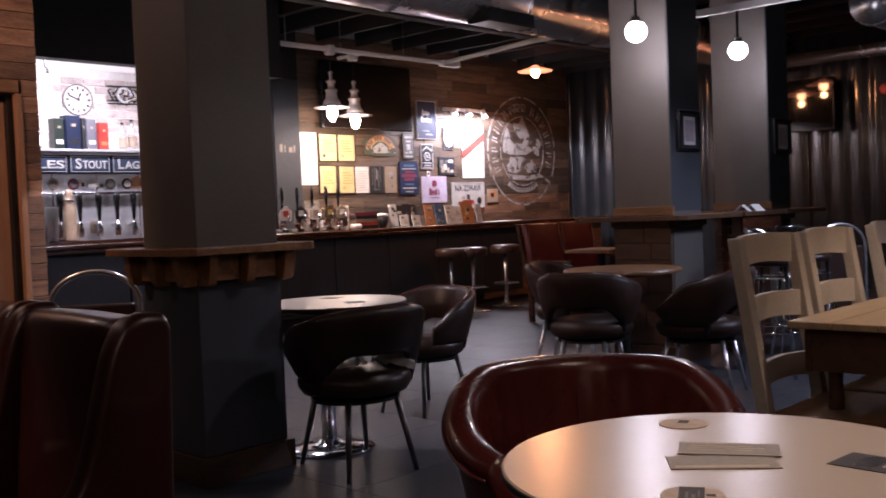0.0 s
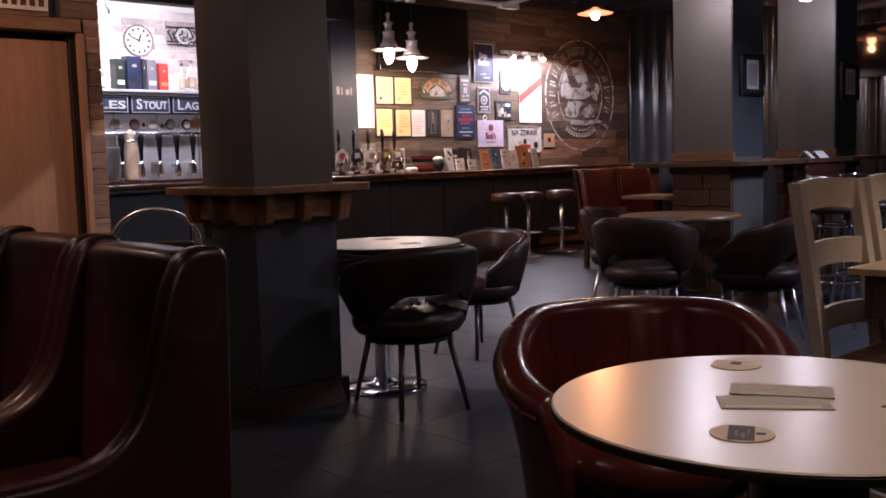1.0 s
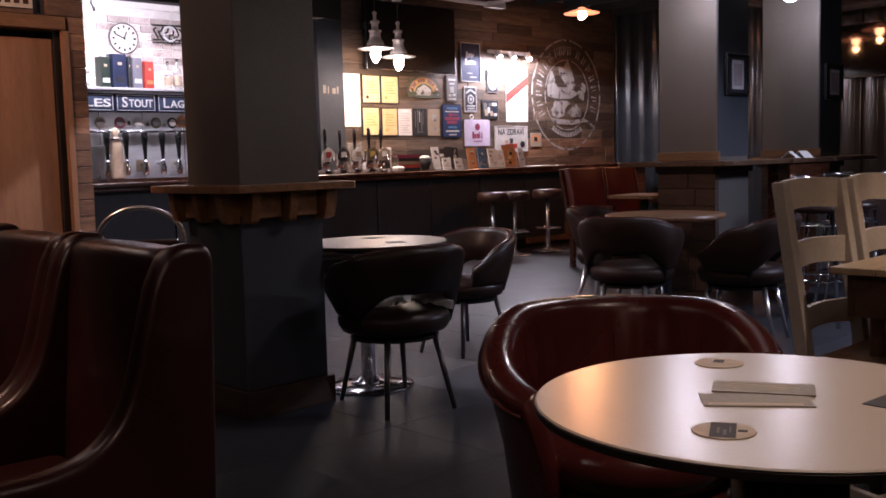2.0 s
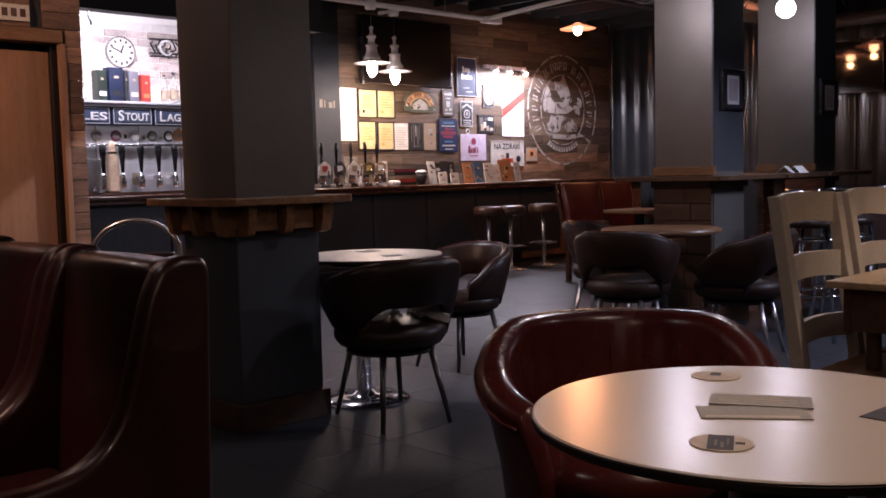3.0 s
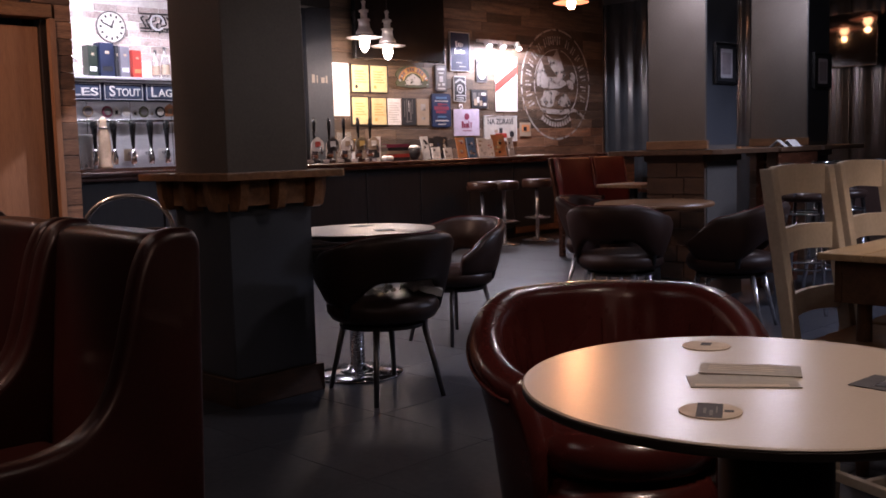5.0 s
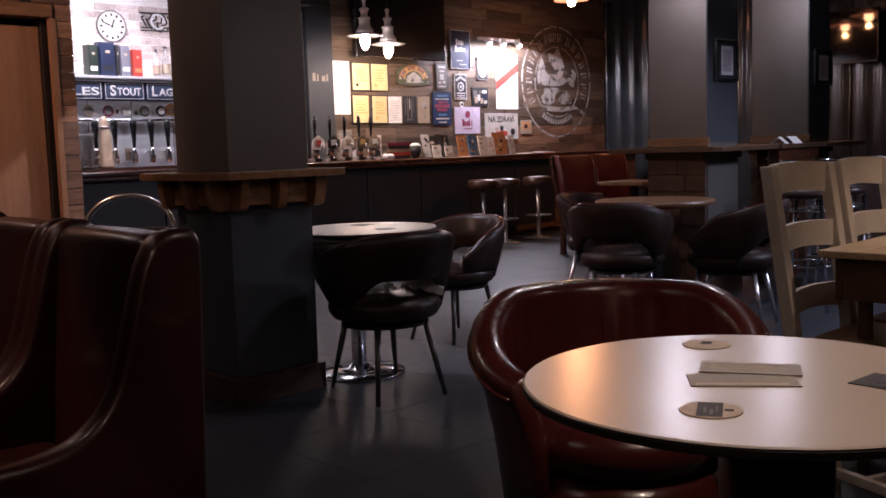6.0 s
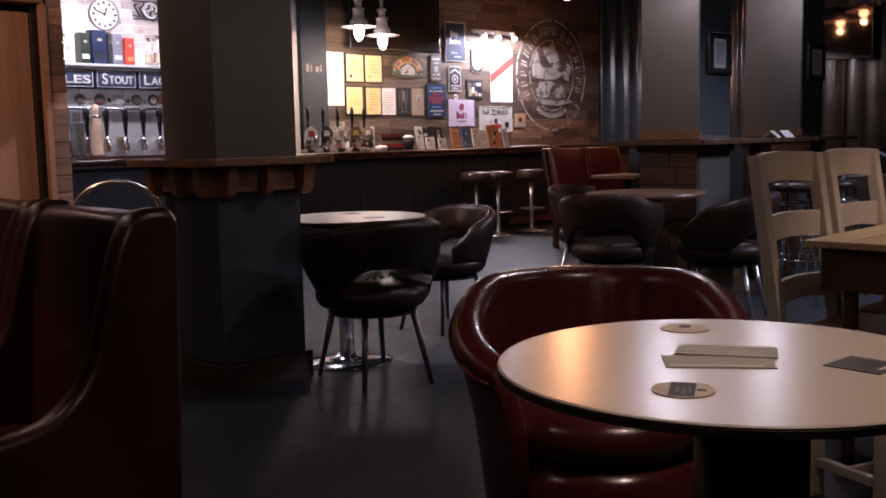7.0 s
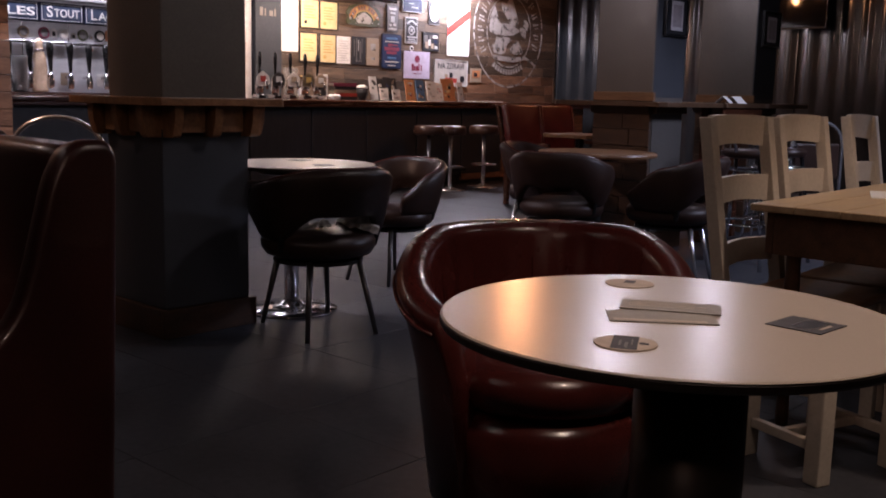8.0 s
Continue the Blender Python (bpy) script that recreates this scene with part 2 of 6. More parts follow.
def extruded(outline, depth, axis="y", bevel=0.0):
    """A plate: an outline in a plane, given thickness along the axis, from 0 to depth."""
    bm = bmesh.new()
    to3 = {"y": lambda a, b, d: (a, d, b), "x": lambda a, b, d: (d, a, b), "z": lambda a, b, d: (a, b, d)}[axis]
    lo = [bm.verts.new(to3(a, b, 0)) for a, b in outline]
    hi = [bm.verts.new(to3(a, b, depth)) for a, b in outline]
    bm.faces.new(lo[::-1])
    bm.faces.new(hi)
    for i in range(len(lo)):
        j = (i + 1) % len(lo)
        bm.faces.new((lo[i], lo[j], hi[j], hi[i]))
    bmesh.ops.recalc_face_normals(bm, faces=bm.faces[:])
    if bevel:
        bmesh.ops.bevel(bm, geom=bm.edges[:], offset=bevel, segments=2, affect="EDGES", profile=0.5)
    return bm


# ---- the large structure ----
BLUE_DARK = surface("dark_blue_grey_paint", (0.026, 0.030, 0.038), (0.040, 0.045, 0.054), 0.7, scale=3, bump=0.03, spec=0.2)
CEIL = 3.4
LEDGE_WOOD = surface("dark_stained_ledge_wood", (0.045, 0.024, 0.014), (0.11, 0.06, 0.034), 0.36, scale=4, stretch=(2, 8, 2), bump=0.06, fine=30)
floor = part("floor", block(-4.5, -3.5, -0.1, 12.6, 9.02, -0.006), GROUT)
tagged(floor, "dark blue-grey vinyl tile floor, scuffed and shiny", "floor", kind="structure")
ceiling_mesh = block(-4.7, -3.7, CEIL, 12.8, 9.2, CEIL + 0.1)
for i in range(27):
    block(-4.4 + i * 0.63, -3.5, CEIL - 0.17, -4.34 + i * 0.63, 9.0, CEIL - 0.004, bm=ceiling_mesh)
for y in (-1.2, 2.3, 6.9):
    block(-4.5, y, CEIL - 0.29, 12.55, y + 0.13, CEIL - 0.172, bm=ceiling_mesh)
ceiling = tagged(part("ceiling", ceiling_mesh, CEILING_PAINT), "open ceiling with black painted joists and beams", "ceiling", kind="structure")
tagged(part("wall_south", block(-4.5, -3.7, 0, 12.8, -3.5, CEIL), WALL_PLAIN), "dark plastered wall behind the seating", "wall", kind="structure")
tagged(part("wall_west", block(-4.7, -3.7, 0, -4.5, 9.2, CEIL), WALL_PLAIN), "dark plastered side wall", "wall", kind="structure")
wall_north = tagged(part("wall_north", block(2.7, 9.02, 0, 12.8, 9.2, CEIL), MORTAR), "bar wall of whitewashed brick and reclaimed planks", "wall", kind="structure")
wall_east = tagged(part("wall_east", block(12.6, -3.5, 0, 12.8, 9.02, CEIL), DARK_PAINT), "wall clad in dark blue corrugated steel", "wall", kind="structure")


def corrugated_sheet(y0, y1, x, z0, z1, pitch=0.24, deep=0.028):
    bm = bmesh.new()
    pts, y = [], y0
    while y < y1:
        for f, d in ((0, 0), (0.12, 0.15), (0.28, 0.85), (0.38, 1), (0.62, 1), (0.72, 0.85), (0.88, 0.15)):
            pts.append((x - deep * d, min(y + f * pitch, y1)))
        y += pitch
    rows = [[bm.verts.new((px, py, z)) for px, py in pts] for z in (z0, z1)]
    back = [[bm.verts.new((px + 0.004, py, z)) for px, py in pts] for z in (z0, z1)]
    for i in range(len(pts) - 1):
        bm.faces.new((rows[0][i + 1], rows[0][i], rows[1][i], rows[1][i + 1]))
        bm.faces.new((back[0][i], back[0][i + 1], back[1][i + 1], back[1][i]))
    return bm


for i in range(10):
    part("corrugated_sheet", corrugated_sheet(-3.5 + i * 1.25, -2.26 + i * 1.25, 12.585 - 0.006 * (i % 2), 0.0, CEIL - 0.175), CORRUGATED, wall_east, smooth=True)

# the wall with the door, and its return towards the bar
wall_door = tagged(part("wall_door", block(-4.5, 6.25, 0, 1.87, 6.45, CEIL), DARK_PAINT), "wall clad in reclaimed timber round a wooden door", "wall", kind="structure")
part("wall_side", block(2.79, 6.25, 0, 2.9, 6.45, CEIL), DARK_PAINT, wall_door)
part("wall_over_door", block(1.87, 6.25, 2.06, 2.79, 6.45, CEIL), DARK_PAINT, wall_door)
part("wall_return", block(2.7, 6.45, 0, 2.9, 9.02, CEIL), DARK_PAINT, wall_door)

# bulkhead over the bar, and the lit ceiling of the back bar
tagged(part("bulkhead", block(2.9, 7.9, 2.575, 6.2, 8.05, CEIL), CEILING_PAINT), "black bulkhead over the bar", "bulkhead", kind="structure")
tagged(part("bar_ceiling", block(2.9, 8.05, 2.68, 5.6, 9.02, 2.76), WHITE_PAINT), "white painted ceiling over the back bar", "ceiling", kind="structure")
tagged(part("bulkhead", block(5.602, 8.052, 2.62, 6.2, 9.0, CEIL), CEILING_PAINT), "black bulkhead beside the pier", "bulkhead", kind="structure")
pier = tagged(part("pier", block(6.87, 8.93, 0, 7.23, 9.02, 2.75, 0.004), BLUE_DARK), "blue-grey painted pier beside the back bar", "pier", kind="structure")
for i, (w, h) in enumerate(((0.05, 0.09), (0.02, 0.08), (0.06, 0.06), (0.03, 0.08))):
    part("faded_mark", block(6.93 + i * 0.065, 8.926, 1.92, 6.93 + i * 0.065 + w * 0.8, 8.9285, 1.92 + h), GREY_PAINT, pier)
tagged(part("pier_head", block(6.87, 8.93, 2.755, 7.23, 9.02, CEIL, 0.004), CEILING_PAINT), "black painted head over the pier", "bulkhead", kind="structure")


def column(name, x, y, w, d, clad):
    """A square painted column on a timber plinth."""
    ob = thing(name, x, y, 0, label="square grey painted column on a timber plinth", category="column", kind="structure")
    part("shaft", block(0, 0, 0, w, d, CEIL, 0.006), GREY_PAINT, ob)
    if clad:
        # Above the shelf only the -Y face gets the blue-grey colour.
        part("painted_face", block(0.006, -0.006, 1.12, w - 0.006, -0.001, CEIL), BLUE_GREY, ob, "blue-grey face")
        for i in range(7):
            z = 0.14 + i * 0.125
            cut = d * (0.35 + 0.3 * ((i * 7) % 5) / 5)
            part("plank", block(-0.02, 0.0, z, -0.001, cut - 0.002, z + 0.121, 0.003), SKIRTING_WOOD, ob)
            part("plank", block(-0.02, cut + 0.002, z, -0.001, d, z + 0.121, 0.003), SKIRTING_WOOD, ob)
        part("lower_panel", block(0.006, -0.008, 0.14, w - 0.006, -0.001, 1.03, 0.002), WALL_PLAIN, ob, "dark grey lower panel")
        part("upstand", block(-0.03, -0.03, 1.092, -0.001, d, 1.155, 0.004), OAK, ob, "brown timber upstand")
    else:
        part("lower_panel", block(-0.010, -0.010, 0.132, w, -0.001, 0.93, 0.003), BLUE_GREY, ob, "dark blue-grey lower panel")
        part("lower_panel", block(-0.010, 0.0, 0.132, -0.001, d, 0.93, 0.003), BLUE_GREY, ob, "dark blue-grey lower panel")
    e = 0.03
    for x0, y0, x1, y1 in ((-e, -e, w + e, -0.001), (-e, d + 0.001, w + e, d + e), (-e, 0, -0.001, d), (w + 0.001, 0, w + e, d)):
        part("skirting", block(x0, y0, 0, x1, y1, 0.13, 0.004), SKIRTING_WOOD, ob)
    return ob


column("column_1", 2.47, 3.80, 0.445, 0.445, False)
column("column_2", 6.40, 3.70, 0.445, 0.48, True)
column("column_3", 8.02, 3.70, 0.41, 0.50, True)


def bracket(x, y, turn, parent, deep, tall, wide=0.045):
    """A timber bracket that reaches out from the column under the shelf; it points along -Y before its turn."""
    out = [(0, 0), (-deep, 0), (-deep * 0.95, -tall * 0.5), (-deep * 0.78, -tall * 0.93), (-deep * 0.68, -tall), (0, -tall)]
    bm = extruded(out, wide, "x", 0.003)
    return part("bracket", bm, SHELF_WOOD, parent, at=pose(x, y, -0.033, 0, 0, turn) @ pose(-wide / 2, 0, 0))


def drink_shelf(x, y, w, d, reach, z, wood, braced=True):
    ob = thing("drink_shelf", x, y, z, label="oak drink shelf on timber brackets round a column", category="shelf", group="column shelves")
    r, c = reach, 0.05
    ring = [(-r + c, -r), (w + r - c, -r), (w + r, -r + c), (w + r, d + r - c), (w + r - c, d + r), (-r + c, d + r), (-r, d + r - c), (-r, -r + c)]
    inner = [(-0.002, -0.002), (w + 0.002, -0.002), (w + 0.002, d + 0.002), (-0.002, d + 0.002)]
    # four boards mitred at the corners
    quads = ((ring[7], ring[0], ring[1], inner[1], inner[0]), (ring[1], ring[2], ring[3], inner[2], inner[1]), (ring[3], ring[4], ring[5], inner[3], inner[2]), (ring[5], ring[6], ring[7], inner[0], inner[3]))
    for q in quads:
        b = extruded(q, 0.034, "z", 0.004)
        part("board", b, wood, ob, at=pose(0, 0, -0.034))
    if not braced:
        for px, py, tr, span in ((w / 2, -0.002, 0, w), (-0.002, d / 2, -90, d), (w / 2, d + 0.002, 180, w), (w + 0.002, d / 2, 90, d)):
            part("batten", block(-span / 2, -0.04, -0.05, span / 2, -0.001, -0.001, 0.003), wood, ob, at=pose(px, py, -0.035, 0, 0, tr))
        return ob
    for f in (0.04, 0.5, 0.96):
        bracket(w * f, -0.002, 0, ob, r * 0.72, 0.14)
        bracket(w * f, d + 0.002, 180, ob, r * 0.72, 0.14)
        bracket(-0.002, d * f, -90, ob, r * 0.72, 0.14)
        bracket(w + 0.002, d * f, 90, ob, r * 0.72, 0.14)
    for f in (0.27, 0.73):
        for px, py, tr in ((w * f, -0.002, 0), (-0.002, d * f, -90), (w * f, d + 0.002, 180), (w + 0.002, d * f, 90)):
            part("panel", block(-0.062, -r * 0.36, -0.118, 0.062, -r * 0.36 + 0.02, -0.001, 0.003), SHELF_WOOD, ob, at=pose(px, py, -0.034, 0, 0, tr))
    return ob


drink_shelf(2.47, 3.80, 0.445, 0.445, 0.145, 1.068, SHELF_WOOD)
drink_shelf(6.40, 3.70, 0.445, 0.48, 0.24, 1.088, LEDGE_WOOD, False)
drink_shelf(8.02, 3.70, 0.41, 0.50, 0.24, 1.088, LEDGE_WOOD, False)

ledge = thing("ledge", 7.09, 3.46, 1.088, label="dark stained drinking ledge spanning two columns", category="shelf")
part("board", block(0.004, 0, -0.036, 0.685, 0.42, 0, 0.006), LEDGE_WOOD, ledge)
part("apron", block(0.01, 0.03, -0.15, 0.68, 0.055, -0.037, 0.003), DARK_WOOD, ledge)
for x in (0.06, 0.60):
    part("leg", block(x, 0.18, -1.088, x + 0.06, 0.24, -0.037, 0.005), DARK_WOOD, ledge)

# ---- the bar ----
counter = thing("bar_counter", 0, 0, 0, label="long bar with dark panelled front and varnished top", category="bar")
part("carcass", block(2.95, 8.16, 0.0, 12.1, 8.44, 0.975), DARK_PAINT, counter)
x = 2.95
while x < 9.4:
    part("front_panel", block(x + 0.006, 8.115, 0.13, x + 0.80, 8.158, 0.955, 0.008), BAR_FRONT, counter, "dark brown stained panel")
    x += 0.806
for i in range(8):
    z = 0.05 + i * 0.115
    for j in range(4):
        x0 = 9.42 + j * 0.66 - (0.2 if i % 2 and j else 0)
        x1 = 9.42 + (j + 1) * 0.66 - (0.2 if i % 2 and j < 3 else 0)
        part("plank", block(x0 + 0.003, 8.12, z, x1, 8.158, z + 0.111, 0.003), PLANK_WARM, counter)
part("kickboard", block(2.95, 8.14, 0.0, 9.41, 8.158, 0.125), BLACK_METAL, counter)
part("top", block(2.92, 7.98, 0.98, 12.1, 8.50, 1.022, 0.014, steps=3), DARK_WOOD, counter, "varnished dark wooden bar top")
part("nosing", block(2.92, 7.985, 0.945, 12.1, 8.02, 0.979, 0.008), DARK_WOOD, counter)
part("foot_rail", tube([(2.95, 7.95, 0.2), (9.3, 7.95, 0.2)], 0.022), BLACK_METAL, counter, "dark metal foot rail")
for x in (3.4, 5.0, 6.6, 8.2, 9.2):
    part("rail_bracket", tube([(x, 7.95, 0.2), (x, 8.115, 0.2)], 0.012), BLACK_METAL, counter)

# door
door = thing("door_1", 1.87, 6.25, 0, label="closed brown wooden door in a dark frame", category="door", kind="structure")
leaf = part("leaf", block(0.05, 0.06, 0.01, 0.868, 0.10, 1.985, 0.003), DOOR_WOOD, door)
part("handle", tube([(0.12, 0.06, 1.02), (0.12, 0.0, 1.02), (0.22, 0.0, 1.02)], 0.009), STEEL, leaf, "steel lever handle")
part("frame_side", block(0.896, -0.052, 0, 0.938, -0.003, 2.03, 0.006), DOOR_WOOD, door, "brown wooden frame")
# Black strip put in as the recess shade between leaf and frame.
part("door_stop", block(0.87, 0.03, 0, 0.918, 0.12, 2.03, 0.002), BLACK_EDGE, door, "black strip standing for shade beside the leaf")
part("frame_side", block(-0.05, -0.055, 0, 0.048, 0.12, 2.03, 0.006), SKIRTING_WOOD, door, "dark wooden frame")
part("frame_head", block(-0.05, -0.055, 2.032, 0.918, 0.12, 2.115, 0.006), OAK, door, "oak frame head")
sign_board = thing("door_sign", 2.42, 6.215, 2.15, label="small cream sign with dark lettering over the door", category="sign")
part("plate", block(-0.25, -0.012, 0, 0.17, 0, 0.10, 0.002), CREAM, sign_board)
for i in range(7):
    part("letter_bar", block(-0.22 + i * 0.055, -0.0145, 0.025, -0.185 + i * 0.055, -0.0125, 0.075), DARK_WOOD, sign_board)

# ---- ceiling services ----
def ring_band(r, x, bm=None):
    return merge(bm or bmesh.new(), turned([(r, -0.02), (r + 0.012, -0.012), (r + 0.012, 0.012), (r, 0.02)], 40), pose(x, 0, 0, 0, 90, 0))


duct = thing("air_duct", 0, 5.62, 3.05, label="large galvanised spiral air duct under the ceiling", category="duct")
part("pipe", tube([(-4.4, 0, 0), (12.5, 0, 0)], 0.27, 40), DUCT_STEEL, duct, smooth=True)
for i in range(11):
    part("band", ring_band(0.27, -3.5 + i * 1.5), DUCT_STEEL, duct, smooth=True)
part("grille_box", block(6.36, -0.30, -0.30, 6.98, -0.06, -0.185, 0.008), BLACK_METAL, duct, "dark grille box")
for i in range(9):
    x = -3 + i * 1.9
    part("hanger", block(x - 0.012, -0.003, 0.268, x + 0.012, 0.003, CEIL - 3.05 - 0.171), STEEL, duct)

duct2 = thing("air_duct", 9.55, 3.35, 2.98, label="short galvanised air duct with an open end", category="duct")
part("pipe", tube([(0, 0, 0), (2.95, 0, 0)], 0.22, 36), DUCT_STEEL, duct2, smooth=True)
part("band", ring_band(0.22, 0.05), DUCT_STEEL, duct2, smooth=True)
for x in (0.4, 2.4):
    part("hanger", block(x - 0.012, -0.003, 0.218, x + 0.012, 0.003, CEIL - 2.98 - 0.171), STEEL, duct2)
duct3 = thing("air_duct", 12.15, 0, 2.89, label="slim metal duct along the corrugated wall", category="duct")
part("pipe", tube([(0, -3.4, 0), (0, 6.0, 0)], 0.08, 28), DUCT_STEEL, duct3, smooth=True)
part("end_box", block(-0.1, 6.0, -0.1, 0.1, 6.16, 0.1, 0.01), STEEL, duct3)
for y in (0.5, 3.0, 5.4):
    part("hanger", block(-0.003, y, 0.078, 0.003, y + 0.025, CEIL - 2.89 - 0.171), STEEL, duct3)

conduit = thing("conduit", 0, 0, 2.955, label="pale painted cable conduit hung below the joists", category="conduit")
part("pipe", tube([(6.21, 8.071, 0), (8.779, 8.071, 0), (8.459, 6.519, 0), (8.459, 5.93, 0)], 0.027, 12), WHITE_PAINT, conduit, smooth=True)
part("pipe", tube([(7.47, 8.488, 0), (7.47, 8.071, 0)], 0.021, 12), WHITE_PAINT, conduit, smooth=True)
for x, y in ((6.985, 8.071), (7.47, 8.246)):
    part("junction_box", turned([(0.05, -0.06), (0.06, -0.05), (0.06, 0.03), (0.05, 0.04)], 20), WHITE_PAINT, conduit, at=pose(x, y, 0))
part("junction_box", block(8.73, 8.02, -0.04, 9.02, 8.12, 0.03, 0.006), WHITE_PAINT, conduit)
for x, y in ((6.4, 8.071), (8.1, 8.071), (8.459, 6.3), (7.47, 8.44)):
    part("hanger", tube([(x, y, 0.02), (x, y, CEIL - 2.955)], 0.006, 8), STEEL, conduit)
track = thing("lamp_track", 7.56, 0, 2.735, label="white metal lamp track hung from the ceiling", category="track")
part("bar", block(-0.025, 2.0, -0.03, 0.025, 4.9, 0.03, 0.005), WHITE_PAINT, track)
for y in (2.4, 4.7):
    part("hanger", tube([(0, y, 0.03), (0, y, CEIL - 2.735)], 0.006, 8), STEEL, track)

# ---- lamps that show, and added ones out of view ----
BULB = glowing("lit_bulb", (1.0, 0.86, 0.74), 60)
GLOBE = glowing("lit_globe", (0.95, 0.93, 1.0), 14)
AMBER_BULB = glowing("amber_bulb", (1.0, 0.45, 0.20), 42)
LENS = glowing("lit_lens", (1.0, 0.96, 1.0), 260)
AMBER_SHADE = glowing("lit_amber_shade", (1.0, 0.30, 0.14), 1.3)
AMBER_SHADE.node_tree.nodes["Principled BSDF"].inputs["Base Color"].default_value = (0.35, 0.09, 0.04, 1)
SATIN = surface("satin_silver", (0.55, 0.50, 0.48), (0.7, 0.65, 0.63), 0.34, 0.55, bump=0.0)
SMOKED = surface("grey_glass_shade", (0.55, 0.5, 0.5), (0.7, 0.66, 0.66), 0.12, 0.2, bump=0.0)


def bar_pendant(x, y, z):
    ob = thing("pendant_lamp", x, y, z, label="pendant lamp with flared glass shade and bare bulb, lit", category="lamp", group="bar pendants")
    part("cord", tube([(0, 0, 0.32), (0, 0, 2.90 - z)], 0.006, 8), BLACK_METAL, ob)
    part("cap", turned([(0.095, 0.075), (0.09, 0.11), (0.062, 0.15), (0.055, 0.22), (0.066, 0.225), (0.066, 0.24), (0.036, 0.25), (0.036, 0.31), (0.05, 0.315), (0.05, 0.335), (0.018, 0.35), (0.016, 0.40), (0.028, 0.42), (0.008, 0.44)], 24), SATIN, ob, "satin silver lamp cap", smooth=True)
    part("shade", turned([(0.19, 0.045), (0.195, 0.05), (0.10, 0.075), (0.075, 0.11), (0.055, 0.10), (0.09, 0.07)], 32, hollow=True), SMOKED, ob, "flared glass shade", smooth=True)
    part("bulb", turned([(0.004, -0.10), (0.022, -0.088), (0.046, -0.045), (0.054, 0.0), (0.045, 0.045), (0.03, 0.08)], 24), BULB, ob, "lit bulb", smooth=True)
    return ob


bar_pendant(6.985, 8.071, 2.285)
bar_pendant(7.47, 8.246, 2.237)


def amber_pendant(x, y, z):
    ob = thing("pendant_lamp", x, y, z, label="amber glass pendant lamp glowing orange", category="lamp", group="amber pendants")
    part("cord", tube([(0, 0, 0.05), (0, 0, CEIL - z)], 0.006, 8), BLACK_METAL, ob)
    part("shade", turned([(0.225, -0.008), (0.23, -0.003), (0.15, 0.022), (0.06, 0.05), (0.03, 0.075), (0.02, 0.075), (0.05, 0.044), (0.14, 0.014)], 36, hollow=True), AMBER_SHADE, ob, "amber glass dish shade", smooth=True)
    part("bulb", turned([(0.01, -0.09), (0.04, -0.075), (0.06, -0.03), (0.05, 0.02), (0.03, 0.05)], 24), AMBER_BULB, ob, "lit amber bulb", smooth=True)
    return ob


for x, y, z in ((10.47, 8.0, 2.98), (10.45, 5.96, 2.66), (11.23, 5.32, 2.68)):
    amber_pendant(x, y, z)


def globe_lamp(x, y, z, top):
    ob = thing("globe_lamp", x, y, z, label="white glass globe lamp on a short rod, lit", category="lamp", group="globe lamps")
    r = 0.075
    part("globe", turned([(r * math.sin(a), -r * math.cos(a)) for a in [0.08 + i * (2.85 / 14) for i in range(15)]], 28), GLOBE, ob, "lit white glass globe", smooth=True)
    part("collar", turned([(0.035, 0.066), (0.035, 0.10), (0.02, 0.11)], 20), CHROME, ob)
    part("rod", tube([(0, 0, 0.10), (0, 0, top - z)], 0.011, 10), BLACK_METAL, ob)
    return ob


globe_lamp(6.03, 3.72, 2.376, CEIL)
globe_lamp(7.56, 3.72, 2.386, 2.725)
# Invented fitting for the blue source, outside the picture.
tagged(globe_lamp(6.9, 0.9, 2.40, CEIL), "unseen bluish globe lamp on a rod, added for blue light")


def unseen_pendant(x, y, z):
    ob = thing("pendant_lamp", x, y, z, label="added warm pendant lamp with a dark dish shade, out of view", category="lamp", group="house pendants")
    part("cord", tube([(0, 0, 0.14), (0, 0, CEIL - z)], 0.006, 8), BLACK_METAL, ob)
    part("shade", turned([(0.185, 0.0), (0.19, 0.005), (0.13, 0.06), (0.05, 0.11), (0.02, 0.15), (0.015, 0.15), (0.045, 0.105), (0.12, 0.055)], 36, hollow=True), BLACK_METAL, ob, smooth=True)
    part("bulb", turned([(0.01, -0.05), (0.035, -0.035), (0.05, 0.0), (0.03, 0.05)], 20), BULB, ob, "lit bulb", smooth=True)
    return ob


# Fittings for the added lamps; all of them hang out of view.
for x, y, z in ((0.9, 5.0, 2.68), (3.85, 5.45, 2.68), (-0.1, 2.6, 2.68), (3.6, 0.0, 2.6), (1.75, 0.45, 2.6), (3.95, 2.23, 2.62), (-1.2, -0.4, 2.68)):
    unseen_pendant(x, y, z)
spot_bar = thing("spot_bar", 10.1, 8.78, 2.46, label="bar of three small white spotlights, lit", category="lamp")
part("bar", block(-0.4, 0.14, 0.06, 0.4, 0.20, 0.10, 0.005), WHITE_PAINT, spot_bar)
for x in (-0.3, -0.02, 0.3):
    head = part("head", turned([(0.03, 0.0), (0.04, 0.02), (0.04, 0.08), (0.02, 0.10)], 20), WHITE_PAINT, spot_bar, at=pose(x, 0.06, 0.0, -35, 0, 0))
    part("lens", turned([(0.028, -0.008), (0.03, -0.002)], 20), LENS, head, "lit lens")
    part("arm", tube([(x, 0.06, 0.09), (x, 0.16, 0.08)], 0.008, 8), WHITE_PAINT, spot_bar)
strip = thing("strip_light", 4.0, 8.17, 2.645, label="white strip light under the back bar ceiling, lit", category="lamp")
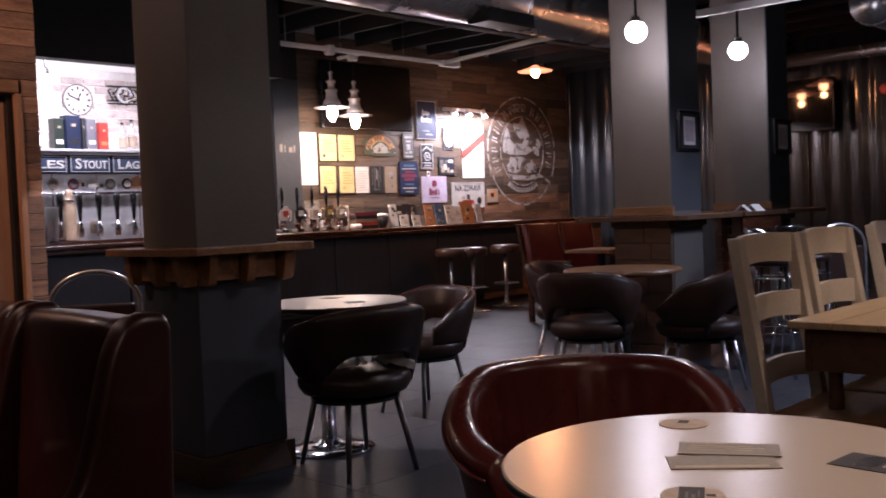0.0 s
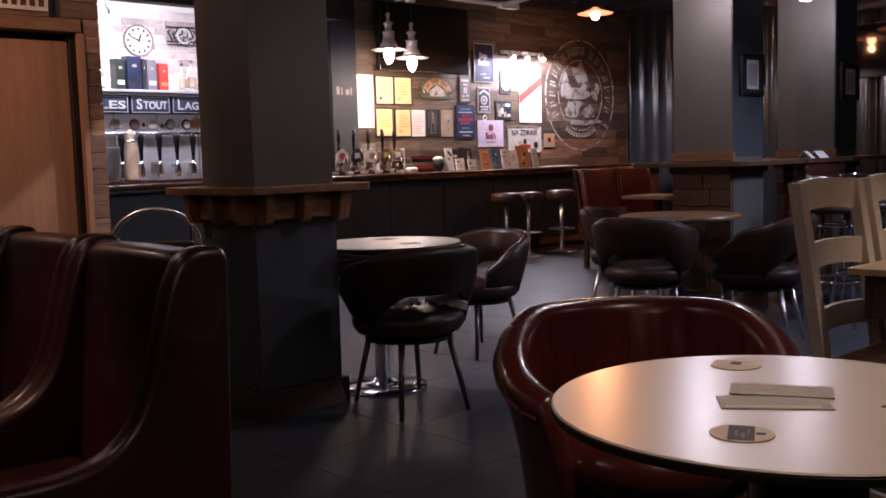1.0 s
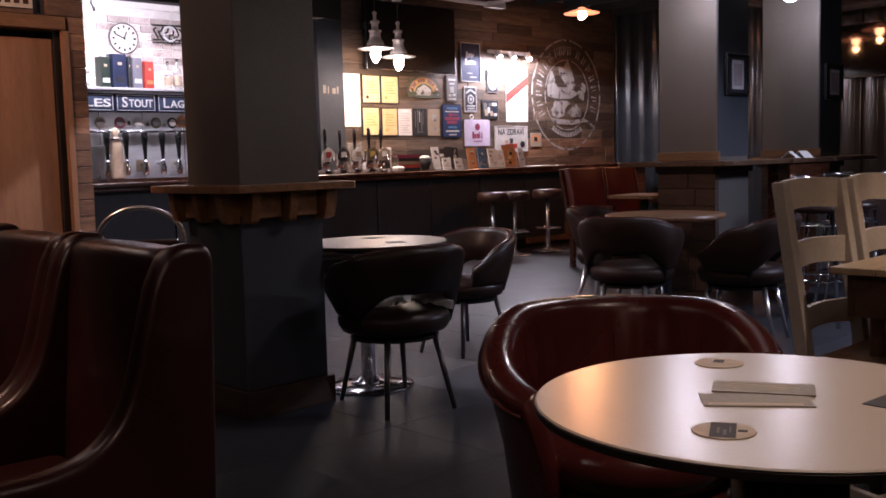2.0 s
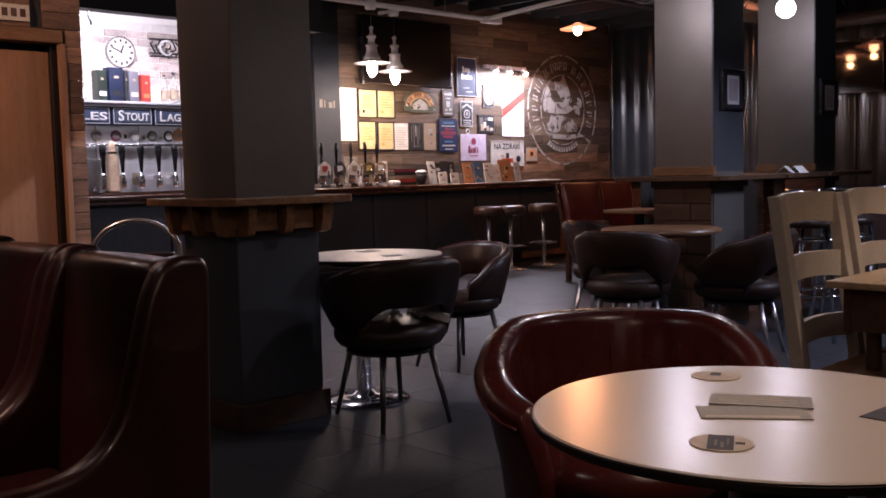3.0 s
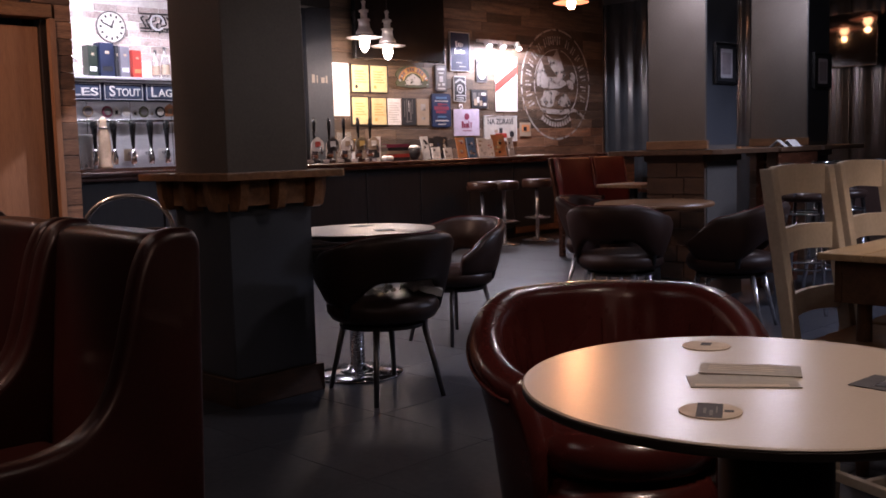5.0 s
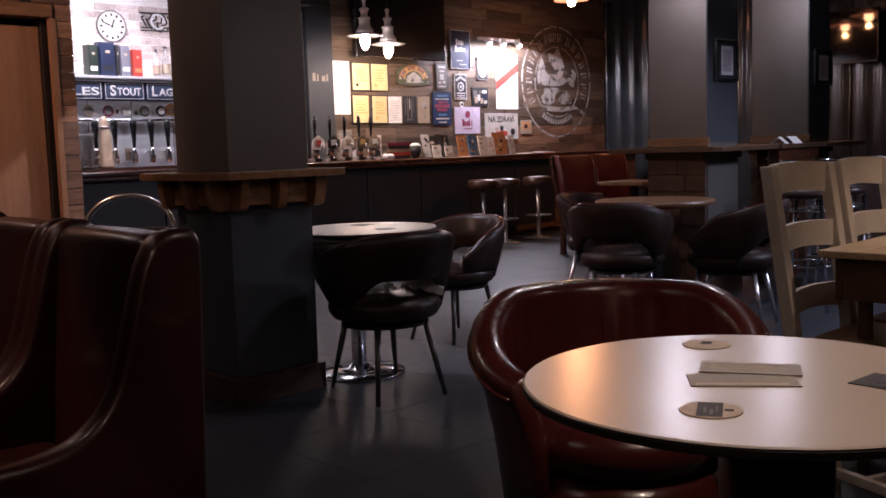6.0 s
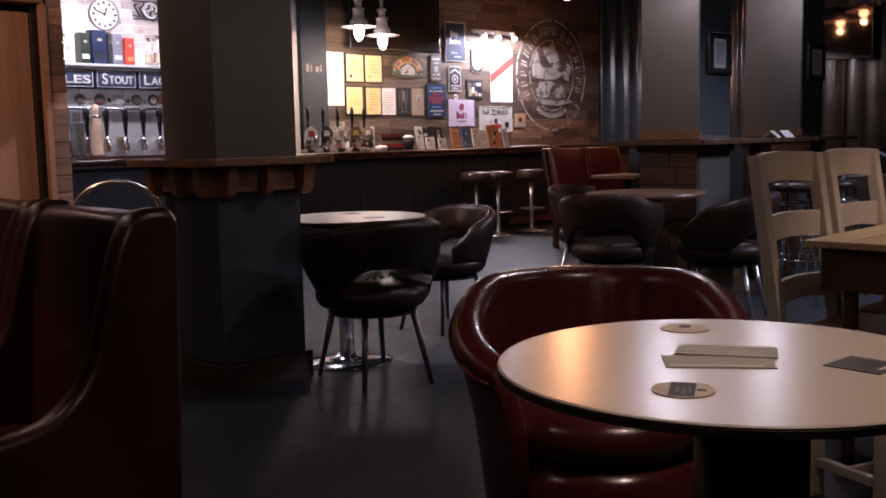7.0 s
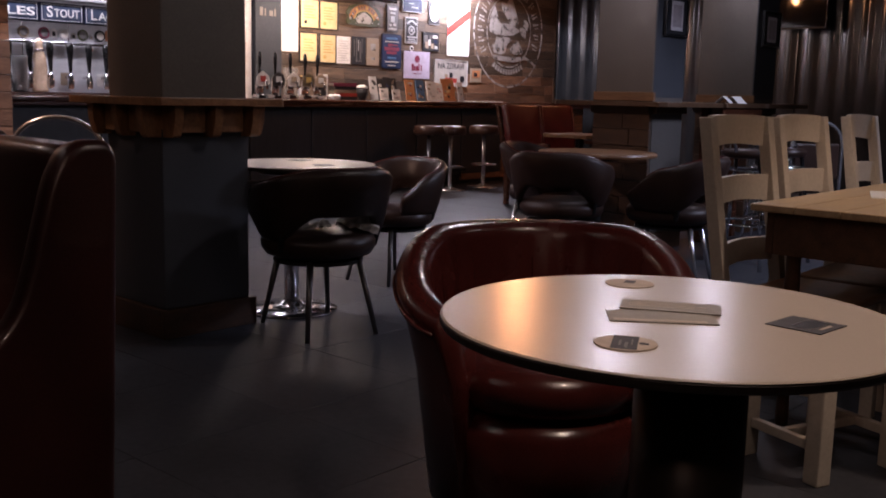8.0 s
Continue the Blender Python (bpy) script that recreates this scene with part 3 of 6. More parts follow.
part("housing", block(-0.9, -0.05, 0.0, 0.9, 0.05, 0.034, 0.005), WHITE_PAINT, strip)
part("diffuser", block(-0.88, -0.04, -0.012, 0.88, 0.04, -0.001, 0.004), glowing("lit_diffuser", (1.0, 0.95, 0.95), 10), strip, "lit diffuser")

shelf_strip = thing("strip_light", 4.5, 8.80, 1.8725, label="slim white strip light behind the bottle shelf, lit", category="lamp")
part("housing", block(-1.12, -0.02, 0.0, 1.12, 0.02, 0.018, 0.004), WHITE_PAINT, shelf_strip)
part("diffuser", block(-1.1, -0.014, 0.0185, 1.1, 0.014, 0.024, 0.002), bpy.data.materials["lit_diffuser"], shelf_strip, "lit diffuser")


# ---- seating area ----
def rounded_section(pts, r=0.018, n=3):
    """Rounds the corners of a closed outline of (a, b) pairs."""
    out = []
    m = len(pts)
    for i in range(m):
        p, a, b = Vector(pts[i]), Vector(pts[i - 1]), Vector(pts[(i + 1) % m])
        da, db = (a - p), (b - p)
        k = min(r, da.length * 0.45, db.length * 0.45)
        p0, p1 = p + da.normalized() * k, p + db.normalized() * k
        for j in range(n + 1):
            t = j / n
            q = p0 * (1 - t) ** 2 + p * 2 * t * (1 - t) + p1 * t * t
            out.append((q.x, q.y))
    return out


def arc_sweep(a0, a1, steps, section):
    """Sweeps section(angle, s) -> list of (radius, height) round z; angle 0 looks along +Y (the chair's back)."""
    loops = []
    for i in range(steps + 1):
        s = i / steps
        a = radians(a0 + (a1 - a0) * s)
        loops.append([(r * math.sin(a), r * math.cos(a), z) for r, z in section(math.degrees(a), s)])
    bm = swept(loops)
    bmesh.ops.recalc_face_normals(bm, faces=bm.faces[:])
    return bm


def piping(a0, a1, steps, path, radius):
    return tube([(r * math.sin(radians(a)), r * math.cos(radians(a)), z) for a, (r, z) in ((a0 + (a1 - a0) * i / steps, path(a0 + (a1 - a0) * i / steps)) for i in range(steps + 1))], radius, 8)


def ease(t):
    t = max(0.0, min(1.0, t))
    return t * t * (3 - 2 * t)


# the club chair at the near table: a full tub down to the floor
def club_height(a):
    return 0.762 - 0.15 * ease((abs(a) - 45) / 85)


def club_section(a, s):
    h = club_height(a)
    out = 0.385 - 0.02 * ease((abs(a) - 80) / 60)
    pleat = 0.0045 * math.cos(radians(a) * 22)
    pts = [(out - 0.095, 0.09), (out - 0.055, 0.42), (out - 0.02, h - 0.10)]
    for j in range(9):
        pts.append((out - 0.045 + 0.047 * math.cos(math.pi * j / 8), h - 0.045 + 0.045 * math.sin(math.pi * j / 8)))
    pts += [(out - 0.105 + pleat, h - 0.11), (out - 0.125 + pleat, 0.52), (out - 0.13, 0.40), (out - 0.14, 0.09)]
    return pts


club = thing("club_chair", 2.09, 1.45, 0, turn=-45, label="oxblood leather tub chair drawn up to a round table", category="chair")
shell = part("shell", arc_sweep(-128, 128, 128, club_section), OXBLOOD, club, smooth=True)
part("piping", piping(-126, 126, 60, lambda a: (0.385 - 0.02 * ease((abs(a) - 80) / 60) + 0.003, club_height(a) - 0.055), 0.005), OXBLOOD, shell, "raised seam", smooth=True)
for a in (-78, -52, -26, 0, 26, 52, 78):
    k = radians(a)
    part("seam", tube([((0.2835 - 0.007 * j) * math.sin(k), (0.2835 - 0.007 * j) * math.cos(k), club_height(a) - 0.1 - 0.07 * j) for j in range(4)], 0.002, 6), OXBLOOD, shell, "pleat seam")
part("seat_cushion", turned([(0.20, 0.34), (0.25, 0.37), (0.262, 0.41), (0.25, 0.45), (0.2, 0.468), (0.05, 0.472)], 40), OXBLOOD, club, smooth=True)
part("seat_base", turned([(0.26, 0.09), (0.265, 0.30), (0.24, 0.345)], 40), OXBLOOD, club, smooth=True)
for a in (45, 135, 225, 315):
    part("foot", turned([(0.018, 0), (0.024, 0.09)], 16), DARK_WOOD, club, at=pose(0.21 * math.cos(radians(a)), 0.21 * math.sin(radians(a)), 0))


# the bar's dark bucket chairs: a curved back band over a round seat, on four splayed legs
def bucket_top(a):
    k = abs(a)
    return 0.775 - 0.075 * ease((k - 25) / 70) - 0.14 * ease((k - 85) / 48)


def bucket_radius(a):
    return 0.302 - 0.022 * ease((abs(a) - 40) / 80)


def bucket_section(a, s):
    top, r, t = bucket_top(a), bucket_radius(a), 0.028
    low = 0.560 - 0.118 * ease((abs(a) - 26) / 46)
    q = r - 0.032
    pts = [(q - t, low + 0.02), (q - t * 0.4, low), (q + t * 0.4, low), (q + t, low + 0.02), (r + t - 0.002, (low + top) / 2), (r + t + 0.016, top - 0.03)]
    pts += [(r + 0.6 * t + 0.014, top - 0.006), (r + 0.008, top), (r - 0.6 * t, top - 0.006), (r - t, top - 0.03), (r - t - 0.018, (low + top) / 2)]
    return pts


def bucket_chair(legs, hide):
    ob = thing("bucket_chair", 0, 0, 0, label="black leather bucket chair with curved back on slim legs", category="chair", group="bucket chairs")
    band = part("backrest", arc_sweep(-128, 128, 64, bucket_section), hide, ob, "leather curved back", smooth=True)
    part("piping", piping(-126, 126, 60, lambda a: (bucket_radius(a) + 0.004, bucket_top(a)), 0.006), OXBLOOD, band, "worn rolled edge", smooth=True)
    part("seat", turned([(0.19, 0.355), (0.245, 0.37), (0.265, 0.40), (0.267, 0.43), (0.25, 0.462), (0.19, 0.476), (0.06, 0.478)], 44), hide, ob, smooth=True)
    part("seat_frame", turned([(0.17, 0.325), (0.21, 0.33), (0.21, 0.346)], 32), BLACK_METAL, ob)
    for sx in (-1, 1):
        part("back_support", tube([(sx * 0.238, 0.10, 0.40), (sx * 0.262, 0.14, 0.56)], 0.016, 10), BLACK_METAL, ob)
    for sx, sy in ((-1, -1), (1, -1), (1, 1), (-1, 1)):
        part("leg", tube([(sx * 0.125, sy * 0.16, 0.35), (sx * 0.178, sy * 0.235, 0.0)], [0.017, 0.011], 12), legs, ob, smooth=True)
    return ob


chair_a = bucket_chair(GUNMETAL, BLACK_LEATHER)
chair_a.matrix_world = pose(3.09, 3.49, 0, 0, 0, 167)
tagged(chair_a, "black leather bucket chair with a crumpled napkin on it")
tagged(copy_thing(chair_a, pose(4.25, 4.16, 0, 0, 0, -86) @ Matrix.Diagonal((0.93, 0.93, 0.93, 1))), "black leather bucket chair with curved back on slim legs")
chair_c = bucket_chair(SATIN_CHROME, BROWN_LEATHER)
chair_c.matrix_world = pose(5.22, 3.62, 0, 0, 0, 108)
tagged(chair_c, "dark brown leather bucket chair on thin chrome legs")
tagged(copy_thing(chair_c, pose(5.52, 3.02, 0, 0, 0, -166)), "dark brown leather bucket chair on thin chrome legs")
tagged(copy_thing(chair_c, pose(5.92, 4.26, 0, 0, 0, 14)), "dark brown leather bucket chair behind a round wooden table")


# round tables
def round_table(x, y, r, z, thick, label, off=(0, 0)):
    ob = thing("round_table", x, y, 0, label=label, category="table", group="round tables")
    part("top", turned([(r - 0.004, z - 0.004), (r - 0.001, z - 0.0025), (r - 0.004, z)], 96), LAMINATE, ob, "grey-beige laminate top")
    part("edge", turned([(r - 0.02, z - 0.019), (r - 0.002, z - 0.018), (r, z - 0.014), (r, z - 0.006), (r - 0.002, z - 0.0042)], 96), BLACK_EDGE, ob, "dark brown edge band")
    part("top_plate", turned([(0.16, z - 0.052), (0.17, z - 0.048), (0.17, z - 0.020)], 24), BLACK_METAL, ob, at=pose(*off, 0))
    part("pedestal", turned([(thick, 0.03), (thick, z - 0.053)], 32), BLACK_EDGE if thick > 0.05 else SATIN_CHROME, ob, "round pedestal", at=pose(*off, 0), smooth=True)
    part("base", turned([(0.23, 0.0), (0.235, 0.006), (0.23, 0.014), (0.12, 0.024), (0.06, 0.032), (0.045, 0.05)], 64), CHROME, ob, "polished chrome base disc", at=pose(*off, 0), smooth=True)
    return ob


round_table(1.545, 0.805, 0.385, 0.75, 0.095, "round pub table with laminate top on pedestal", (0.03, -0.03))
round_table(3.29, 3.86, 0.375, 0.75, 0.038, "round pub table with chrome base beside column", (-0.035, 0.03))

# oak table by the second column
table = thing("wooden_table", 5.74, 3.71, 0, label="round wooden pub table beside a column", category="table")
part("top", turned([(0.375, 0.718), (0.395, 0.722), (0.40, 0.735), (0.395, 0.747), (0.385, 0.75)], 64), OAK, table, "oiled oak round top")
part("pedestal", turned([(0.045, 0.046), (0.045, 0.699)], 20), BLACK_METAL, table)
part("top_plate", block(-0.18, -0.18, 0.70, 0.18, 0.18, 0.717), BLACK_METAL, table)
part("base", turned([(0.23, 0.0), (0.235, 0.01), (0.1, 0.03), (0.05, 0.045)], 40), BLACK_METAL, table, smooth=True)


# high-backed armchairs in a row
def wing_outline():
    """Side of the chair, x towards the front is negative, z up."""
    pts = [(0.07, 0.11), (0.085, 0.5), (0.10, 0.97)]
    pts += [(0.085, 1.0), (0.03, 1.003), (-0.01, 0.985)]
    pts += [(-0.040, 0.93), (-0.064, 0.84), (-0.084, 0.76), (-0.108, 0.685), (-0.146, 0.63), (-0.20, 0.594), (-0.28, 0.578), (-0.40, 0.578), (-0.53, 0.588)]
    pts += [(-0.565, 0.576), (-0.575, 0.55), (-0.56, 0.3), (-0.55, 0.11)]
    return pts


def armchair():
    ob = thing("armchair", 0, 0, 0, label="high-backed oxblood leather armchair standing in a row", category="chair", group="high-backed armchairs")
    for y in (0.0, 0.56):
        bm = extruded(rounded_section(wing_outline(), 0.03, 3), 0.07, "y")
        bmesh.ops.bevel(bm, geom=[e for e in bm.edges if abs(e.verts[0].co.y - e.verts[1].co.y) < 1e-5], offset=0.024, segments=4, affect="EDGES", profile=0.5, clamp_overlap=True)
        part("wing", bm, WORN_LEATHER, ob, "leather side wing", at=pose(0, y, 0), smooth=True)
    loops = []
    for i in range(13):
        y = 0.068 + 0.494 * i / 12
        puff = 0.018 * math.sin(math.pi * i / 12) ** 0.6
        loops.append([(x, y, z) for x, z in rounded_section([(0.075, 0.40), (0.095, 0.985 + puff * 0.4), (0.0 - puff, 0.985 + puff * 0.4), (-0.02 - puff, 0.80), (-0.05 - puff, 0.46), (-0.05 - puff, 0.40)], 0.035, 4)])
    part("backrest", swept(loops), WORN_LEATHER, ob, smooth=True)
    part("back_panel", block(0.052, 0.07, 0.11, 0.072, 0.56, 0.42), WORN_LEATHER, ob)
    part("seat_cushion", block(-0.56, 0.068, 0.33, -0.05, 0.562, 0.47, 0.04, steps=4), WORN_LEATHER, ob, smooth=True)
    part("seat_base", block(-0.54, 0.07, 0.11, 0.05, 0.56, 0.325, 0.01), WORN_LEATHER, ob)
    for x in (-0.5, 0.03):
        for y in (0.06, 0.565):
            part("foot", turned([(0.016, 0), (0.022, 0.112)], 12), DARK_WOOD, ob, at=pose(x, y, 0))
    return ob


arm = armchair()
arm.matrix_world = pose(1.035, 1.84, 0, 0, 0, -4)
for i in (1, 2, 3):
    copy_thing(arm, pose(1.035 + 0.635 * i * 0.07, 1.84 + 0.634 * i, 0, 0, 0, -4 + (i % 2) * 1.0))


# cream ladder-back chairs
def slat(w, z0, z1, arch):
    bm = bmesh.new()
    n = 10
    loops = []
    for i in range(n + 1):
        x = w * i / n
        bow = 0.025 * math.sin(math.pi * i / n)
        up = arch * math.sin(math.pi * i / n)
        y = bow
        loops.append([(x, y, z0 + up * 0.8), (x, y + 0.02, z0 + up * 0.8), (x, y + 0.02, z1 + up * 0.35), (x, y, z1 + up * 0.35)])
    return swept(loops, bm=bm)


def ladder_chair():
    """Faces -Y; the back posts stand at y = 0."""
    ob = thing("ladder_chair", 0, 0, 0, label="cream painted ladder-back chair with wooden seat", category="chair", group="ladder-back chairs")
    w = 0.50
    for x in (0.0, w - 0.05):
        out = [(-0.075, 0.0), (-0.03, 0.0), (-0.065, 0.46), (0.025, 1.05), (-0.018, 1.052), (-0.112, 0.46)]
        part("back_post", extruded([(a, b) for a, b in out], 0.05, "x", 0.004), CREAM, ob, at=pose(x, 0, 0))
    for z0, z1, lean in ((0.945, 1.055, -0.006), (0.745, 0.84, -0.037), (0.525, 0.612, -0.07)):
        part("slat", slat(w - 0.098, z0, z1, 0.014), CREAM, ob, at=pose(0.049, lean, 0))
    part("seat", block(-0.005, -0.50, 0.435, w + 0.005, -0.117, 0.465, 0.012), OAK, ob, "brown wooden seat")
    for x in (0.01, w - 0.055):
        part("front_leg", block(x, -0.48, 0, x + 0.045, -0.435, 0.434, 0.004), CREAM, ob)
        part("stretcher", block(x + 0.012, -0.434, 0.16, x + 0.032, -0.09, 0.19, 0.003), CREAM, ob)
    part("stretcher", block(0.046, -0.27, 0.161, w - 0.046, -0.25, 0.189, 0.003), CREAM, ob)
    part("seat_rail", block(0.056, -0.465, 0.375, w - 0.056, -0.445, 0.434, 0.003), CREAM, ob)
    return ob


lc = ladder_chair()
lc.matrix_world = pose(3.174, 1.606, 0, 0, 0, 0)
copy_thing(lc, pose(3.715, 1.60, 0, 0, 0, 1))
copy_thing(lc, pose(4.47, 1.61, 0, 0, 0, 6))

# pine table beside them
pine = thing("pine_table", 3.225, 0.40, 0, label="large pine dining table with chunky apron darkened for shade", category="table")
for i in range(7):
    y = 0.0 + i * 0.15
    part("board", block(0, y + 0.0015, 0.746, 1.7, y + 0.1485, 0.77, 0.004), PINE, pine)
# Pine with the shade below the table top put into its colour.
PINE_APRON = surface("shaded_pine", (0.05, 0.025, 0.014), (0.11, 0.055, 0.029), 0.5, scale=4, stretch=(1, 6, 6), bump=0.05, fine=30)
part("apron", block(0.05, 0.985, 0.60, 1.65, 1.01, 0.745, 0.003), PINE_APRON, pine)
part("apron", block(0.05, 0.04, 0.60, 1.65, 0.065, 0.745, 0.003), PINE_APRON, pine)
part("apron", block(0.05, 0.066, 0.60, 0.075, 0.984, 0.745, 0.003), PINE_APRON, pine)
part("apron", block(1.625, 0.066, 0.60, 1.65, 0.984, 0.745, 0.003), PINE_APRON, pine)
for x in (0.08, 1.545):
    for y in (0.075, 0.895):
        part("leg", turned([(0.02, 0), (0.022, 0.05), (0.02, 0.12), (0.027, 0.4), (0.024, 0.6), (0.028, 0.61), (0.028, 0.745)], 18), PINE_APRON, pine, at=pose(x + 0.04, y + 0.04, 0), smooth=True)
menu = thing("menu_card", 3.95, 1.2, 0.7705, 20, label="white printed menu card lying on pine table", category="menu")
part("sheet", block(-0.15, -0.1, 0, 0.15, 0.1, 0.003), WHITE_PAINT, menu)

# cream stool between the tables
stool = thing("low_stool", 3.09, 1.11, 0, -20, label="cream painted low stool with crossed stretchers", category="stool")
part("seat", block(-0.20, -0.18, 0.43, 0.20, 0.18, 0.46, 0.01), OAK, stool, "brown wooden seat")
for x in (-0.19, 0.135):
    for y in (-0.17, 0.115):
        part("leg", block(x, y, 0, x + 0.055, y + 0.055, 0.429, 0.004), CREAM, stool)
for x in (-0.175, 0.15):
    part("stretcher", block(x, -0.114, 0.095, x + 0.025, 0.114, 0.125, 0.003), CREAM, stool)
part("stretcher", block(-0.149, -0.012, 0.096, 0.149, 0.012, 0.124, 0.003), CREAM, stool)


# bar stools
def bar_stool(seat_mat):
    ob = thing("bar_stool", 0, 0, 0, label="round bar stool on a chrome column at the bar", category="stool", group="bar stools")
    part("seat", turned([(0.165, 0.645), (0.178, 0.655), (0.182, 0.69), (0.18, 0.725), (0.165, 0.745), (0.1, 0.752)], 32), seat_mat, ob, "dark padded seat", smooth=True)
    part("pole", turned([(0.024, 0.02), (0.024, 0.644)], 16), SATIN_CHROME, ob, smooth=True)
    part("base", turned([(0.19, 0), (0.195, 0.008), (0.08, 0.022), (0.03, 0.05)], 32), SATIN_CHROME, ob, smooth=True)
    ring = tube([(0.15 * math.cos(2 * math.pi * i / 24), 0.15 * math.sin(2 * math.pi * i / 24), 0.28) for i in range(24)], 0.009, 8, closed=True)
    part("foot_ring", ring, SATIN_CHROME, ob, smooth=True)
    part("ring_arm", tube([(-0.15, 0, 0.28), (0.15, 0, 0.28)], 0.007, 8), SATIN_CHROME, ob)
    return ob


bs = bar_stool(surface("brown_seat_leather", (0.03, 0.014, 0.01), (0.06, 0.028, 0.02), 0.3, scale=6, bump=0.04, fine=200))
bs.matrix_world = pose(8.69, 7.66, 0, 0, 0, 20)
copy_thing(bs, pose(9.32, 7.68, 0, 0, 0, 75))
copy_thing(bs, pose(8.45, 7.78, 0, 0, 0, 5))


# chrome framed stacking chairs: one behind the armchairs, tall ones by the ledge
def arch(w, z0, z1, y, n=14):
    pts = [(-w, y, z0)]
    for i in range(n + 1):
        a = math.pi - math.pi * i / n
        c, s = math.cos(a), math.sin(a)
        pts.append((w * c, y, z1 - 0.17 + 0.17 * s))
    return pts + [(w, y, z0)]


def cafe_chair(high):
    ob = thing("cafe_chair", 0, 0, 0, label="dark cafe chair with an arched chrome frame", category="chair")
    part("back_frame", tube(arch(0.215, 0.0, 0.96 + high, 0.2), 0.012, 10), SATIN_CHROME, ob, smooth=True)
    part("back_pad", block(-0.19, 0.188, 0.55 + high, 0.19, 0.212, 0.80 + high, 0.012), BLACK_LEATHER, ob)
    part("seat", block(-0.21, -0.21, 0.44 + high, 0.21, 0.18, 0.48 + high, 0.015), BLACK_LEATHER, ob)
    for sx in (-1, 1):
        part("leg", tube([(sx * 0.19, -0.18, 0.44 + high), (sx * 0.215, -0.22, 0)], 0.011, 10), SATIN_CHROME, ob, smooth=True)
        part("side_rail", tube([(sx * 0.2, -0.19, 0.42 + high), (sx * 0.213, 0.2, 0.42 + high)], 0.009, 8), SATIN_CHROME, ob)
    part("foot_bar", tube([(-0.205, -0.205, 0.2), (0.205, -0.205, 0.2)], 0.009, 8), SATIN_CHROME, ob)
    part("rear_bar", tube([(-0.213, 0.2, 0.25), (0.213, 0.2, 0.25)], 0.009, 8), SATIN_CHROME, ob)
    return ob


cc = cafe_chair(0.0)
cc.matrix_world = pose(2.50, 4.70, 0, 0, 0, 139)
tagged(cc, "dark cafe chair with an arched chrome frame behind armchairs")
high = cafe_chair(0.02)
high.matrix_world = pose(7.22, 2.94, 0, 0, 0, 150)
tagged(high, "dark cafe chair with arched chrome frame at the ledge")


def high_stool(x, y, turn):
    ob = thing("high_stool", x, y, 0, turn, label="high stool with splayed chrome legs and low back", category="stool", group="stools at the ledge")
    part("seat", turned([(0.15, 0.735), (0.175, 0.745), (0.18, 0.775), (0.16, 0.79), (0.08, 0.795)], 32), BLACK_LEATHER, ob, "dark padded seat", smooth=True)
    for sx, sy in ((-1, -1), (1, -1), (1, 1), (-1, 1)):
        part("leg", tube([(sx * 0.105, sy * 0.105, 0.735), (sx * 0.17, sy * 0.17, 0.0)], 0.0135, 12), CHROME, ob, smooth=True)
    for z, r in ((0.30, 0.202), (0.66, 0.158)):
        part("ring", tube([(r * math.cos(2 * math.pi * i / 28), r * math.sin(2 * math.pi * i / 28), z) for i in range(28)], 0.009, 8, closed=True), CHROME, ob, smooth=True)
    back = [(0.175 * math.sin(radians(k)), 0.175 * math.cos(radians(k)), 0.975 - 0.2 * (abs(k) / 80) ** 6) for k in range(-80, 81, 10)]
    part("back_rail", tube(back, 0.013, 10), CHROME, ob, "curved chrome back rail", smooth=True)
    for k in (-30, 30):
        part("back_stay", tube([(0.165 * math.sin(radians(k)), 0.165 * math.cos(radians(k)), 0.77), (0.175 * math.sin(radians(k)), 0.175 * math.cos(radians(k)), 0.97)], 0.008, 8), CHROME, ob)
    return ob


high_stool(6.35, 2.92, 10)
high_stool(6.78, 2.89, -25)

# red bench and small table in front of the bar
red = thing("red_bench", 8.10, 6.30, 0, label="red leather two-seat bench with leaning panelled back", category="bench")
LEAN = pose(0, 0.055, 0.42, -11, 0, 0) @ pose(0, 0, -0.42)
for x in (0.0, 0.60):
    panel = part("back_panel", block(x + 0.004, -0.07, 0.42, x + 0.592, 0.0, 1.02, 0.025, steps=3), RED_LEATHER, red, at=LEAN, smooth=True)
    for k in (0.02, 0.574):
        part("edge_roll", tube([(x + k, -0.068, 0.45), (x + k, -0.068, 1.0)], 0.014, 10), RED_LEATHER, panel, "rolled leather edge", smooth=True)
part("seat", block(0.0, -0.50, 0.36, 1.19, -0.03, 0.47, 0.03, steps=3), RED_LEATHER, red, smooth=True)
part("back_frame", block(-0.02, 0.004, 0.3, 1.21, 0.04, 1.03, 0.006), DARK_WOOD, red, "dark wooden back frame", at=LEAN)
for x in (-0.05, 1.19):
    part("arm_rest", block(x, -0.5, 0.60, x + 0.05, 0.058, 0.64, 0.008), DARK_WOOD, red)
    part("front_post", block(x, -0.49, 0.0, x + 0.05, -0.44, 0.599, 0.005), DARK_WOOD, red)
    part("rear_post", block(x, 0.0, 0.0, x + 0.05, 0.05, 0.599, 0.005), DARK_WOOD, red)
part("seat_rail", block(0.001, -0.47, 0.27, 1.189, -0.44, 0.358, 0.004), DARK_WOOD, red)
small = thing("wooden_table", 8.27, 5.58, 0, label="small wooden pub table before the red bench", category="table")
part("top", block(-0.26, -0.26, 0.715, 0.26, 0.26, 0.75, 0.006), SHELF_WOOD, small)
part("pedestal", turned([(0.04, 0.03), (0.04, 0.714)], 20), BLACK_METAL, small)
part("base", turned([(0.22, 0.0), (0.22, 0.012), (0.05, 0.04)], 32), BLACK_METAL, small)
